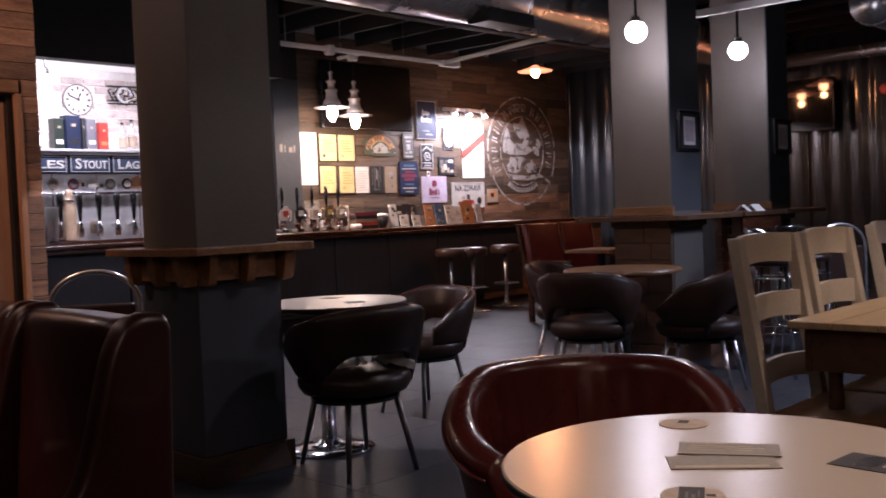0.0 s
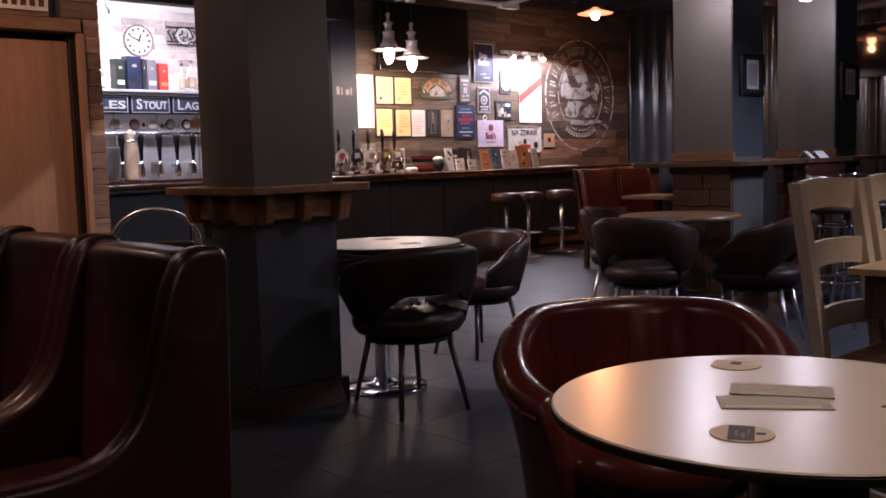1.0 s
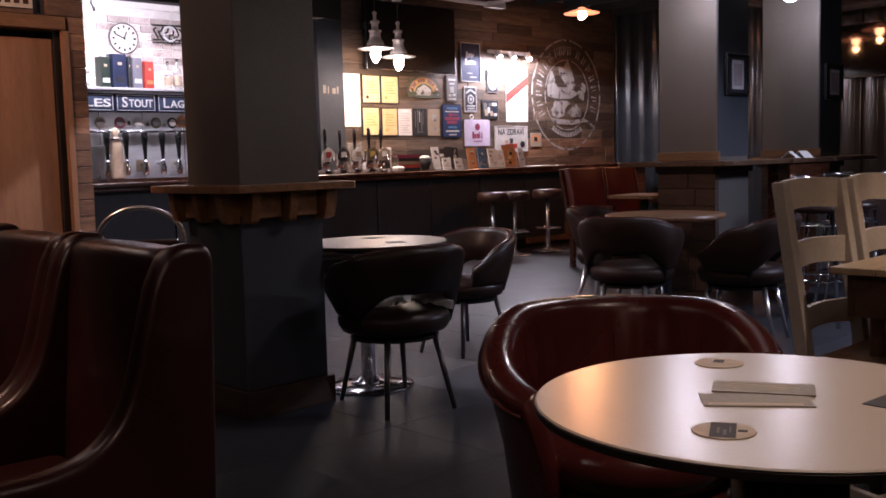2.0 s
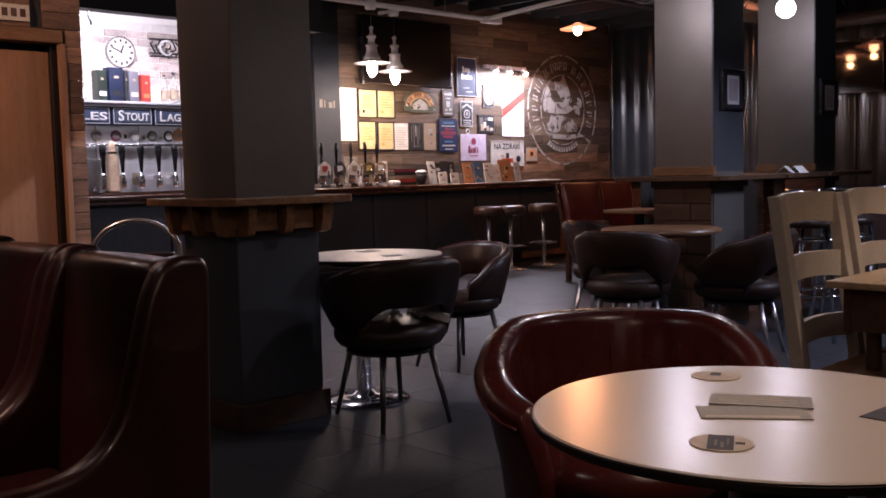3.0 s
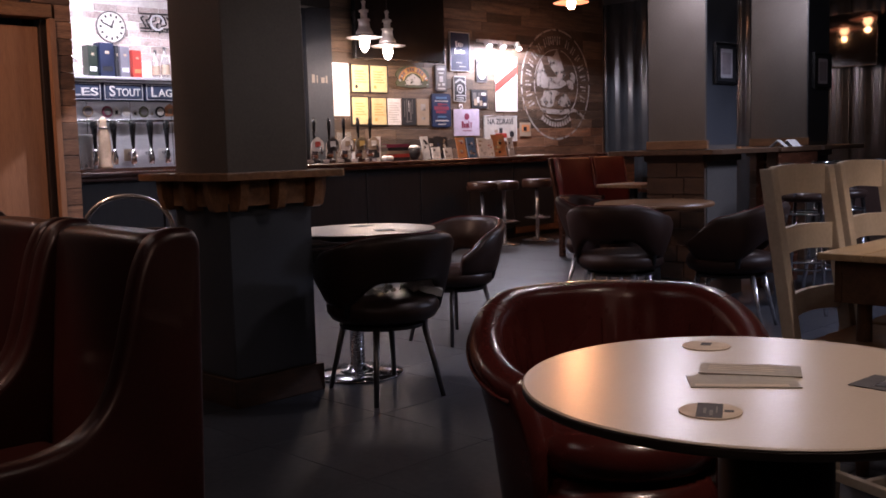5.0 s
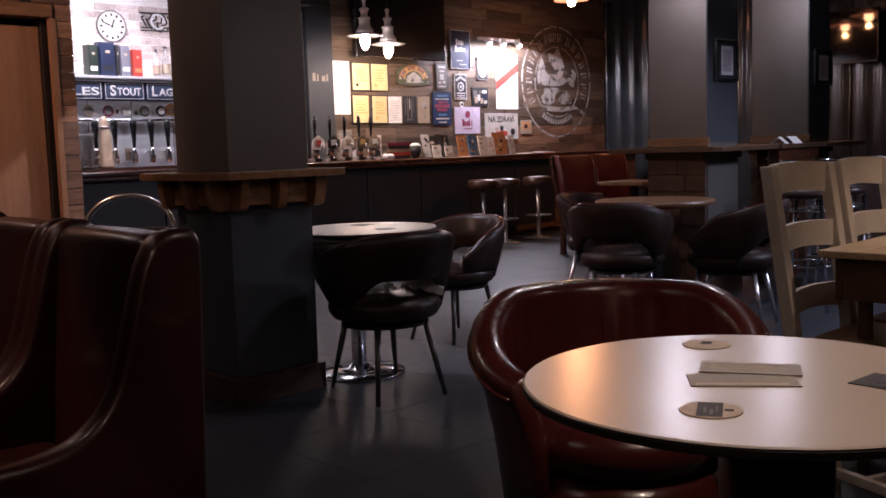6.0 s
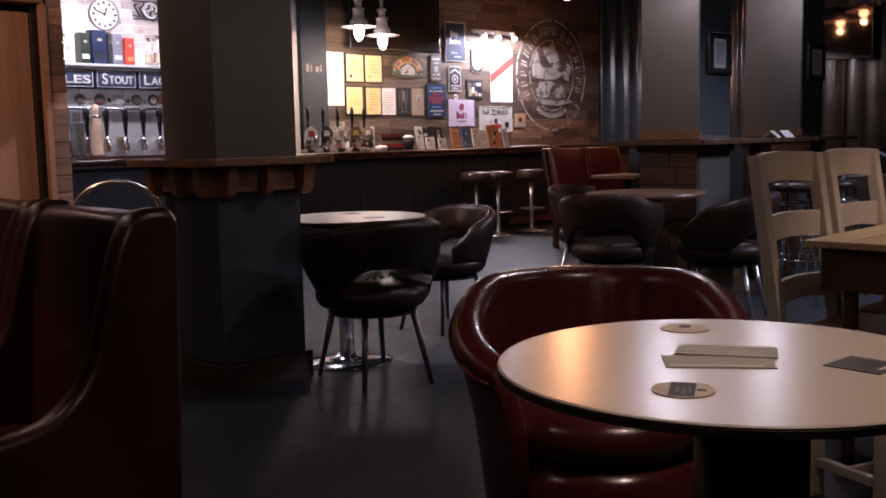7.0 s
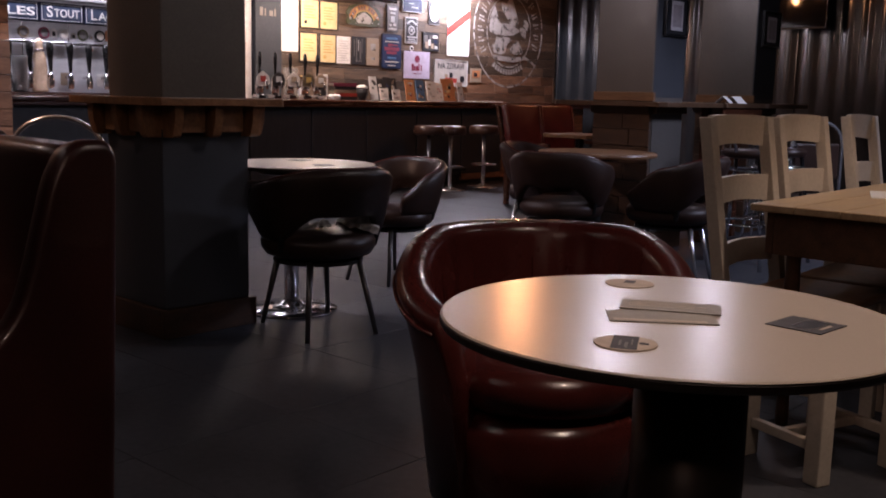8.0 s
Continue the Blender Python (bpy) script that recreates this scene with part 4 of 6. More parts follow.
rc = copy_thing(high, pose(8.47, 5.55, 0, 0, 0, -120))
tagged(rc, "dark cafe chair pulled up to a wooden table")

# ---- on the tables ----
MAT_CARD = surface("beer_mat_card", (0.42, 0.34, 0.26), (0.55, 0.46, 0.37), 0.7, scale=20, bump=0.02)
MAT_INK = surface("dark_print", (0.025, 0.025, 0.03), (0.06, 0.055, 0.06), 0.7, scale=20, bump=0.0)
PAPER = surface("old_paper", (0.22, 0.20, 0.165), (0.32, 0.29, 0.24), 0.6, scale=14, bump=0.02)
PAPER_WHITE = surface("white_paper", (0.66, 0.65, 0.64), (0.78, 0.77, 0.76), 0.6, scale=14, bump=0.01)


def beer_mat(x, y, z, turn, dark):
    ob = thing("beer_mat", x, y, z, turn, label="round printed beer mat on the laminate table", category="beer mat", group="beer mats")
    part("card", turned([(0.0465, 0.0), (0.047, 0.0007), (0.0465, 0.0016)], 40), MAT_CARD, ob)
    if dark:
        part("print", block(-0.020, -0.040, 0.0017, 0.018, 0.040, 0.0020), MAT_INK, ob, "dark printed band")
        for u0, u1, v0, v1 in ((-0.010, -0.006, -0.02, 0.012), (-0.001, 0.004, -0.03, 0.0), (0.008, 0.0105, -0.015, 0.022)):
            part("print_bar", block(u0, v0, 0.0021, u1, v1, 0.0023), GREY_PAINT, ob)
        part("print", block(0.02, -0.006, 0.0017, 0.034, 0.006, 0.0020), MAT_INK, ob)
    else:
        part("print", block(0.0, -0.008, 0.0017, 0.026, 0.012, 0.0020), MAT_INK, ob, "small dark print")
    return ob


beer_mat(1.742, 1.004, 0.7504, 20, False)
beer_mat(1.326, 0.756, 0.7504, -62, True)
sq = thing("beer_mat", 1.648, 0.617, 0.7504, -4, label="square dark printed beer mat on the table", category="beer mat")
part("card", block(-0.047, -0.047, 0, 0.047, 0.047, 0.0016, 0.0006), MAT_INK, sq)
part("print", block(-0.03, -0.022, 0.0017, 0.034, 0.012, 0.0020), STEEL, sq, "pale silver print")
part("print_bar", block(-0.02, -0.036, 0.0017, 0.02, -0.03, 0.0020), MAT_CARD, sq)
card1 = thing("menu_card", 1.520, 0.808, 0.7504, -53, label="folded beige menu card lying on the table", category="menu", group="menu cards")
part("sheet", block(-0.088, -0.042, 0, 0.088, 0.042, 0.0016, 0.0005), PAPER, card1)
part("print_bar", block(-0.08, -0.036, 0.0017, 0.07, -0.022, 0.0019), MAT_CARD, card1)
card2 = thing("menu_card", 1.600, 0.836, 0.7522, -63, label="beige menu card on top of another card", category="menu", group="menu cards")
part("sheet", block(-0.085, -0.042, 0, 0.085, 0.042, 0.0016, 0.0005), PAPER, card2)
for i in range(4):
    part("print_bar", block(-0.07, 0.028 - i * 0.014, 0.0017, 0.06 - 0.02 * (i % 2), 0.033 - i * 0.014, 0.0019), MAT_CARD, card2)
for x, y, tr in ((3.42, 4.02, 10), (3.30, 3.70, 60)):
    ob = thing("beer_mat", x, y, 0.7504, tr, label="small dark beer mat on the far table", category="beer mat", group="beer mats")
    part("card", block(-0.047, -0.047, 0, 0.047, 0.047, 0.0016, 0.0006), MAT_INK, ob)


def crumpled(w, d, seed):
    rnd = random.Random(seed)
    bm = bmesh.new()
    n = 9
    grid = [[bm.verts.new((w * (i / n - 0.5), d * (j / n - 0.5), 0.008 + 0.035 * abs(noise.noise((i * 0.36 + seed, j * 0.36, 0))) * 1.6 + 0.006 * rnd.random())) for j in range(n + 1)] for i in range(n + 1)]
    for i in range(n):
        for j in range(n):
            bm.faces.new((grid[i][j], grid[i + 1][j], grid[i + 1][j + 1], grid[i][j + 1]))
    bmesh.ops.solidify(bm, geom=bm.faces[:], thickness=0.002)
    return bm


NAPKIN = material("napkin_paper", 0.7)[0]
tree = NAPKIN.node_tree
glow_through, blend_two = tree.nodes.new("ShaderNodeBsdfTranslucent"), tree.nodes.new("ShaderNodeMixShader")
glow_through.inputs[0].default_value = (0.82, 0.80, 0.78, 1)
tree.nodes["Principled BSDF"].inputs["Base Color"].default_value = (0.80, 0.79, 0.77, 1)
blend_two.inputs[0].default_value = 0.5
tree.links.new(tree.nodes["Principled BSDF"].outputs[0], blend_two.inputs[1])
tree.links.new(glow_through.outputs[0], blend_two.inputs[2])
tree.links.new(blend_two.outputs[0], tree.nodes["Material Output"].inputs[0])
nap = thing("napkin", 3.215, 3.355, 0.474, -42, label="crumpled white paper napkin on the chair seat", category="napkin")
part("sheet", crumpled(0.20, 0.18, 3), NAPKIN, nap, at=pose(0, 0, 0.045, 32, 12, 0))
bag = thing("plastic_bag", 3.03, 3.50, 0.474, -30, label="crumpled clear plastic wrapper on the chair seat", category="wrapper")
part("film", crumpled(0.20, 0.16, 8), surface("grey_film", (0.36, 0.34, 0.31), (0.58, 0.55, 0.51), 0.2, bump=0.05), bag)
for x, y, tr in ((7.24, 3.56, 12), (7.36, 3.52, -10)):
    ob = thing("folded_leaflet", x, y, 1.0885, tr, label="folded white leaflet standing on the ledge", category="leaflet", group="ledge leaflets")
    part("sheet", extruded([(-0.06, 0), (-0.058, 0), (0.0, 0.05), (0.058, 0), (0.06, 0), (0.0, 0.054)], 0.11, "x"), PAPER_WHITE, ob, at=pose(-0.055, 0, 0))


# ---- on the bar wall ----
def plain(name, colour, rough=0.5, **more):
    return surface(name, tuple(c * 0.82 for c in colour), tuple(min(1, c * 1.12) for c in colour), rough, bump=0.01, scale=12, **more)


INK = plain("black_print", (0.022, 0.022, 0.026), 0.55, spec=0.3)
WHITE_CARD = plain("white_card", (0.75, 0.73, 0.72))
YELLOW_CARD = plain("yellow_card", (0.66, 0.52, 0.27))
NAVY = plain("navy_enamel", (0.014, 0.021, 0.055), 0.62, spec=0.25)
BLUE_CARD = plain("blue_card", (0.018, 0.034, 0.10), 0.5, spec=0.3)
RED_CARD = plain("red_card", (0.40, 0.045, 0.035), 0.45)
ORANGE_CARD = plain("orange_card", (0.5, 0.21, 0.09), 0.45)
LILAC = plain("lilac_card", (0.52, 0.46, 0.6), 0.45)
TAN = plain("tan_card", (0.34, 0.26, 0.19), 0.6)
GREEN_CARD = plain("green_card", (0.11, 0.085, 0.05), 0.5)
GOLD = plain("gold_print", (0.55, 0.38, 0.12), 0.4)
SILVER = plain("silver_print", (0.5, 0.5, 0.52), 0.35)
SKY_CARD = plain("sky_blue_card", (0.07, 0.17, 0.34), 0.45)
PALE_CARD = plain("weathered_pale_card", (0.46, 0.43, 0.40), 0.55)
DIM_PRINT = plain("dim_grey_print", (0.11, 0.10, 0.10), 0.55)
FOLIAGE = plain("faded_green_print", (0.075, 0.08, 0.04), 0.55)
CHALK = plain("worn_white_stencil", (0.36, 0.33, 0.31), 0.8)


def wear_through(m, share):
    """Lets the ground show through a thin, worn coat of paint in patches."""
    n, k = m.node_tree.nodes, m.node_tree.links
    spots, ramp, co = n.new("ShaderNodeTexNoise"), n.new("ShaderNodeValToRGB"), n.new("ShaderNodeTexCoord")
    spots.inputs["Scale"].default_value, spots.inputs["Detail"].default_value = 9, 6
    ramp.color_ramp.elements[0].position, ramp.color_ramp.elements[1].position = share, share + 0.2
    k.new(co.outputs["Object"], spots.inputs["Vector"])
    k.new(spots.outputs[0], ramp.inputs[0])
    k.new(ramp.outputs[0], n["Principled BSDF"].inputs["Alpha"])


wear_through(CHALK, 0.31)
FACE = 8.985


def lettering(text, size, mat, parent, at, depth=0.002, wide=None):
    """Raised letters in the built-in font, as one mesh part; centred, standing upright, read from -Y."""
    curve = bpy.data.curves.new("lettering", "FONT")
    curve.body, curve.size, curve.extrude, curve.align_x, curve.align_y = text, size, depth, "CENTER", "CENTER"
    curve.offset = size * 0.015
    curve.resolution_u = 3
    ob = bpy.data.objects.new("lettering", curve)
    scene.collection.objects.link(ob)
    me = bpy.data.meshes.new_from_object(ob.evaluated_get(bpy.context.evaluated_depsgraph_get()))
    bpy.data.objects.remove(ob)
    me.materials.clear()
    me.materials.append(mat)
    made = new("lettering", me)
    made.parent = parent
    k = 1.0
    if wide:
        xs = [v.co.x for v in me.vertices]
        k = wide / (max(xs) - min(xs))
    made.matrix_basis = at @ pose(0, 0, 0, 90, 0, 0) @ Matrix.Diagonal((k, 1, 1, 1))
    return made


def sheet(name, x0, x1, z0, z1, mat, label, category, thick=0.012, frame=None, lines=(), y=FACE, rim=0.012):
    """A flat card, poster or sign on the plank wall; lines: parts printed on it as (x0, x1, z0, z1, material) in shares of its size."""
    w, h = x1 - x0, z1 - z0
    ob = thing(name, x0, y, z0, label=label, category=category)
    part("panel", block(0, -thick, 0, w, 0, h, 0.002), mat, ob)
    if frame:
        for a, b, c, d in ((-rim, 0, w + rim, -rim), (-rim, h, w + rim, h + rim), (-rim, 0, 0, h), (w, 0, w + rim, h)):
            part("frame", block(a, -thick - 0.008, min(b, d), c, 0, max(b, d), 0.002), frame, ob)
    for i, (a, b, c, d, m) in enumerate(lines):
        part("print", block(a * w, -thick - 0.002 - 0.0004 * i, c * h, b * w, -thick - 0.0005, d * h), m, ob)
    return ob


def text_lines(n, m, x0=0.12, x1=0.88, z0=0.1, z1=0.9):
    return [(x0, x1 - 0.25 * ((i * 37) % 5) / 5, z0 + (z1 - z0) * i / n, z0 + (z1 - z0) * (i + 0.35) / n, m) for i in range(n)]


MAROON = plain("maroon_print", (0.22, 0.03, 0.07))
GREYTYPE = plain("grey_print", (0.5, 0.48, 0.47))
YELLOWTYPE = plain("brown_print", (0.5, 0.33, 0.10))
sheet("notice", 7.24, 7.51, 1.55, 2.16, WHITE_CARD, "long white printed notice pinned to the planks", "notice", 0.004, lines=text_lines(14, GREYTYPE))
for x0, x1, z0, z1 in ((7.545, 7.81, 1.835, 2.145), (7.835, 8.10, 1.835, 2.145), (7.535, 7.785, 1.455, 1.77), (7.835, 8.075, 1.45, 1.765)):
    ob = sheet("certificate", x0, x1, z0, z1, YELLOW_CARD, "yellow certificate in a thin dark frame", "certificate", 0.01, INK, text_lines(5, YELLOWTYPE, 0.2, 0.85, 0.35, 0.85))
    tagged(ob, group="framed certificates")
    part("seal", merge(bmesh.new(), turned([(0.022, 0), (0.022, 0.002)], 20), pose(0.07, -0.0105, 0.06, 90, 0, 0)), INK if x0 < 7.6 else YELLOWTYPE, ob, "round seal")
sheet("notice", 8.09, 8.32, 1.445, 1.765, WHITE_CARD, "white typed notice beside framed certificates", "notice", 0.004, lines=text_lines(9, GREYTYPE))
sheet("poster", 8.34, 8.57, 1.44, 1.775, INK, "dark poster with pale streaks on the planks", "poster", 0.006, lines=[(0.14, 0.2, 0.3, 0.9, DIM_PRINT), (0.3, 0.38, 0.1, 0.95, DIM_PRINT), (0.46, 0.5, 0.5, 0.9, GREYTYPE), (0.56, 0.66, 0.2, 0.85, DIM_PRINT), (0.72, 0.76, 0.4, 0.95, DIM_PRINT), (0.25, 0.7, 0.12, 0.16, DIM_PRINT)])
sheet("poster", 8.59, 8.80, 1.44, 1.77, TAN, "tan card with a faint print on planks", "poster", 0.006, lines=[(0.3, 0.7, 0.55, 0.8, CHALK), (0.35, 0.65, 0.2, 0.3, CHALK)])

badge = thing("arched_sign", 8.525, FACE, 1.90, label="arched pub sign in orange, green and cream", category="sign")
out = [(-0.27, 0.02), (-0.10, 0.0), (0.10, 0.0), (0.27, 0.02), (0.285, 0.06), (0.25, 0.10), (0.29, 0.15)] + [(0.27 * math.cos(a), 0.17 + 0.10 * math.sin(a)) for a in [i * math.pi / 10 for i in range(1, 10)]] + [(-0.29, 0.15), (-0.25, 0.10), (-0.285, 0.06)]
part("panel", extruded(out, 0.02, "y", 0.002), FOLIAGE, badge, at=pose(0, -0.02, 0))
ORANGE_PRINT = plain("faded_orange_print", (0.46, 0.19, 0.06))
for r0, r1, tall, mat in ((0.175, 0.255, 0.0, ORANGE_PRINT), (0.16, 0.173, 0.0, GOLD), (0.257, 0.268, 0.0, DIM_PRINT)):
    loops = []
    for i in range(19):
        a = radians(12 + 156 * i / 18)
        loops.append([(q * math.cos(a), dy, 0.055 + 0.78 * q * math.sin(a)) for q, dy in ((r0, -0.0205), (r1, -0.0205), (r1, -0.0235), (r0, -0.0235))])
    part("arched_band", swept(loops), mat, badge, "arched painted band")
for i in range(11):
    a = radians(32 + 11.6 * i)
    part("letter_bar", block(-0.011, -0.0255, -0.02, 0.011, -0.0238, 0.02), DIM_PRINT if i % 4 else GOLD, badge, at=pose(0.215 * math.cos(a), 0, 0.055 + 0.78 * 0.215 * math.sin(a), 0, 90 - math.degrees(a), 0))
part("field", extruded(rounded_section([(-0.12, 0.035), (0.12, 0.035), (0.13, 0.10), (0.0, 0.175), (-0.13, 0.10)], 0.03, 3), 0.003, "y"), PALE_CARD, badge, "cream centre", at=pose(0, -0.0238, 0))
rnd = random.Random(4)
for k in range(30):
    u, v = rnd.uniform(-0.25, 0.23), rnd.uniform(0.02, 0.13)
    part("print", block(u, -0.0243 - 0.0003 * k, v, u + rnd.uniform(0.008, 0.03), -0.0205, v + rnd.uniform(0.008, 0.022)), rnd.choice((GREYTYPE, FOLIAGE, INK, PALE_CARD, FOLIAGE, GREYTYPE, DIM_PRINT)), badge)


def rounded_tin(x0, x1, z0, z1, mat, label, rim_mat, r=0.03, thick=0.012):
    """A tin sign with rounded corners and a raised rim."""
    w, h = x1 - x0, z1 - z0
    ob = thing("tin_sign", x0, FACE, z0, label=label, category="sign")
    part("rim", extruded(rounded_section([(0, 0), (w, 0), (w, h), (0, h)], r, 4), thick, "y"), rim_mat, ob, at=pose(0, -thick, 0))
    part("panel", extruded(rounded_section([(0.014, 0.014), (w - 0.014, 0.014), (w - 0.014, h - 0.014), (0.014, h - 0.014)], r * 0.8, 4), 0.003, "y"), mat, ob, at=pose(0, -thick - 0.0035, 0))
    return ob


def prints(ob, w, h, y, rows):
    for a, b, c, d, m in rows:
        part("print", block(a * w, y - 0.0025 - 0.0004 * rows.index((a, b, c, d, m)), c * h, b * w, y - 0.0005, d * h), m, ob)


def ring_print(ob, x, z, r0, r1, mat, y, tall=1.0):
    loops = []
    for i in range(33):
        c, q = math.cos(2 * math.pi * i / 32), math.sin(2 * math.pi * i / 32)
        loops.append([(x + k * c, yy, z + tall * k * q) for k, yy in ((r0, y), (r1, y), (r1, y - 0.003), (r0, y - 0.003))])
    part("ring", swept(loops, False), mat, ob)


ob = rounded_tin(8.915, 9.125, 1.86, 2.20, DIM_PRINT, "small dark tin sign with lavender-grey print", INK)
prints(ob, 0.21, 0.34, -0.0155, [(0.2, 0.8, 0.80, 0.88, GREYTYPE), (0.3, 0.7, 0.66, 0.72, GREYTYPE), (0.34, 0.66, 0.36, 0.58, SILVER), (0.24, 0.42, 0.22, 0.30, GREYTYPE), (0.55, 0.78, 0.24, 0.32, GREYTYPE), (0.2, 0.8, 0.1, 0.15, GREYTYPE)])
ob = rounded_tin(8.84, 9.185, 1.41, 1.84, BLUE_CARD, "blue tin sign with a faded red print", NAVY, 0.04)
prints(ob, 0.345, 0.43, -0.0155, [(0.22, 0.78, 0.84, 0.90, SKY_CARD), (0.15, 0.85, 0.76, 0.79, GREYTYPE), (0.12, 0.88, 0.52, 0.62, MAROON), (0.22, 0.74, 0.42, 0.50, MAROON), (0.5, 0.8, 0.66, 0.7, MAROON), (0.3, 0.5, 0.64, 0.72, MAROON), (0.28, 0.72, 0.29, 0.34, SKY_CARD), (0.16, 0.84, 0.18, 0.22, GREYTYPE), (0.3, 0.7, 0.08, 0.11, GREYTYPE)])
ob = sheet("tin_sign", 9.20, 9.545, 2.14, 2.62, NAVY, "navy enamel sign with white lettering", "sign", 0.015, SILVER, [(0.28, 0.36, 0.62, 0.78, WHITE_CARD), (0.33, 0.40, 0.62, 0.65, WHITE_CARD), (0.40, 0.50, 0.64, 0.74, WHITE_CARD), (0.53, 0.60, 0.62, 0.74, WHITE_CARD), (0.63, 0.68, 0.64, 0.72, WHITE_CARD), (0.22, 0.30, 0.44, 0.60, WHITE_CARD), (0.34, 0.46, 0.45, 0.54, WHITE_CARD), (0.50, 0.60, 0.45, 0.56, WHITE_CARD), (0.64, 0.76, 0.45, 0.53, WHITE_CARD), (0.45, 0.8, 0.10, 0.12, SILVER), (0.3, 0.6, 0.2, 0.215, SILVER)], rim=0.01)
ob = rounded_tin(9.25, 9.475, 1.74, 2.07, INK, "narrow black sign with a silver ring emblem", SILVER, 0.012)
ring_print(ob, 0.112, 0.165, 0.042, 0.058, SILVER, -0.0155)
for sx in (-1, 1):
    part("chevron", block(-0.05, -0.0185, -0.011, 0.05, -0.0157, 0.011), SILVER, ob, at=pose(0.112 + sx * 0.045, 0, 0.265, 0, sx * 28, 0))
prints(ob, 0.225, 0.33, -0.0155, [(0.42, 0.58, 0.44, 0.56, SILVER), (0.15, 0.85, 0.22, 0.27, SILVER), (0.2, 0.8, 0.13, 0.17, SILVER), (0.15, 0.85, 0.06, 0.09, SILVER)])
ob = rounded_tin(9.68, 9.895, 2.0, 2.30, INK, "black sign with a white oval emblem", DIM_PRINT, 0.012)
part("oval", merge(bmesh.new(), turned([(0.085, 0), (0.085, 0.003)], 32), Matrix.Diagonal((1, 1, 1.38, 1)) @ pose(0.107, -0.0158, 0.112, 90, 0, 0)), WHITE_CARD, ob, "white oval")
ring_print(ob, 0.107, 0.155, 0.058, 0.064, INK, -0.0192, 1.38)
prints(ob, 0.215, 0.30, -0.0192, [(0.36, 0.43, 0.36, 0.64, INK), (0.36, 0.64, 0.60, 0.66, INK), (0.50, 0.64, 0.40, 0.56, INK), (0.46, 0.6, 0.34, 0.40, INK)])
sheet("photograph", 9.58, 9.89, 1.66, 1.90, INK, "small framed photograph in dark and tan", "photograph", 0.012, lines=[(0.08, 0.3, 0.4, 0.85, DIM_PRINT), (0.15, 0.35, 0.15, 0.5, TAN), (0.33, 0.48, 0.3, 0.62, GREYTYPE), (0.5, 0.66, 0.14, 0.42, TAN), (0.6, 0.9, 0.7, 0.86, GREYTYPE), (0.68, 0.86, 0.4, 0.62, NAVY), (0.4, 0.54, 0.68, 0.84, DIM_PRINT), (0.72, 0.9, 0.14, 0.3, GREYTYPE)])
ob = sheet("poster", 10.06, 10.51, 1.62, 2.36, WHITE_CARD, "white poster crossed by a red diagonal band", "poster", 0.006)
part("band", extruded([(0.0, 0.25), (0.0, 0.37), (0.45, 0.63), (0.45, 0.51)], 0.002, "y"), RED_CARD, ob, "red diagonal band", at=pose(0, -0.0085, 0))
part("print", block(0.05, -0.0085, 0.17, 0.34, -0.0065, 0.18), GREYTYPE, ob)
ob = sheet("tin_sign", 9.82, 10.47, 1.225, 1.555, PALE_CARD, "pale worn tin sign greeting drinkers in dark letters", "sign", 0.012, SILVER, [(0.32, 0.68, 0.12, 0.3, RED_CARD), (0.45, 0.55, 0.32, 0.52, INK), (0.3, 0.4, 0.34, 0.45, TAN)], rim=0.008)
lettering("NA ZDRAVÍ", 0.11, INK, ob, pose(0.32, -0.0135, 0.255), 0.001, 0.52)
part("emblem", merge(bmesh.new(), turned([(0.045, 0), (0.045, 0.003)], 24), pose(0.55, -0.0125, 0.09, 90, 0, 0)), INK, ob)
sheet("plaque", 10.55, 10.78, 1.28, 1.47, TAN, "small orange and brown plaque on planks", "plaque", 0.012, lines=[(0.15, 0.85, 0.35, 0.85, ORANGE_CARD), (0.3, 0.6, 0.4, 0.7, INK)])
ob = sheet("tin_sign", 9.24, 9.72, 1.30, 1.645, LILAC, "pale lilac sign with a dark red berry emblem", "sign", 0.012)
part("emblem", merge(bmesh.new(), turned([(0.045, 0), (0.045, 0.003)], 20), pose(0.24, -0.0125, 0.25, 90, 0, 0)), MAROON, ob)
for i, (w, h) in enumerate(((0.035, 0.09), (0.03, 0.06), (0.035, 0.065), (0.018, 0.09), (0.018, 0.075))):
    part("print_bar", block(0.14 + i * 0.042, -0.0145, 0.10, 0.14 + i * 0.042 + w, -0.0125, 0.10 + h), MAROON, ob)
part("print_bar", block(0.16, -0.0145, 0.06, 0.32, -0.0125, 0.07), MAROON, ob)
ob = thing("plate", 9.38, FACE, 1.68, label="small white round plate on the planks", category="plate")
part("disc", merge(bmesh.new(), turned([(0.035, 0), (0.035, 0.008)], 24), pose(0, 0, 0, 90, 0, 0)), WHITE_CARD, ob)
part("mark", merge(bmesh.new(), turned([(0.018, 0), (0.018, 0.003)], 20), pose(0, -0.0085, 0, 90, 0, 0)), INK, ob)

# the round stencil painted on the planks
stencil = thing("wall_stencil", 11.39, FACE + 0.004, 2.01, label="large worn white round stencil painted on planks", category="stencil")


def flat_ring(r0, r1, a0=0, a1=360, steps=96, thick=0.003):
    bm = bmesh.new()
    loops = []
    for i in range(steps + 1):
        a = radians(a0 + (a1 - a0) * i / steps)
        c, s = math.cos(a), math.sin(a)
        loops.append([(r0 * c, 0, r0 * s), (r1 * c, 0, r1 * s), (r1 * c, -thick, r1 * s), (r0 * c, -thick, r0 * s)])
    return swept(loops, a1 - a0 < 360, bm)


part("outer_ring", flat_ring(0.765, 0.79), CHALK, stencil)
part("inner_ring", flat_ring(0.49, 0.505), CHALK, stencil)
rnd = random.Random(5)
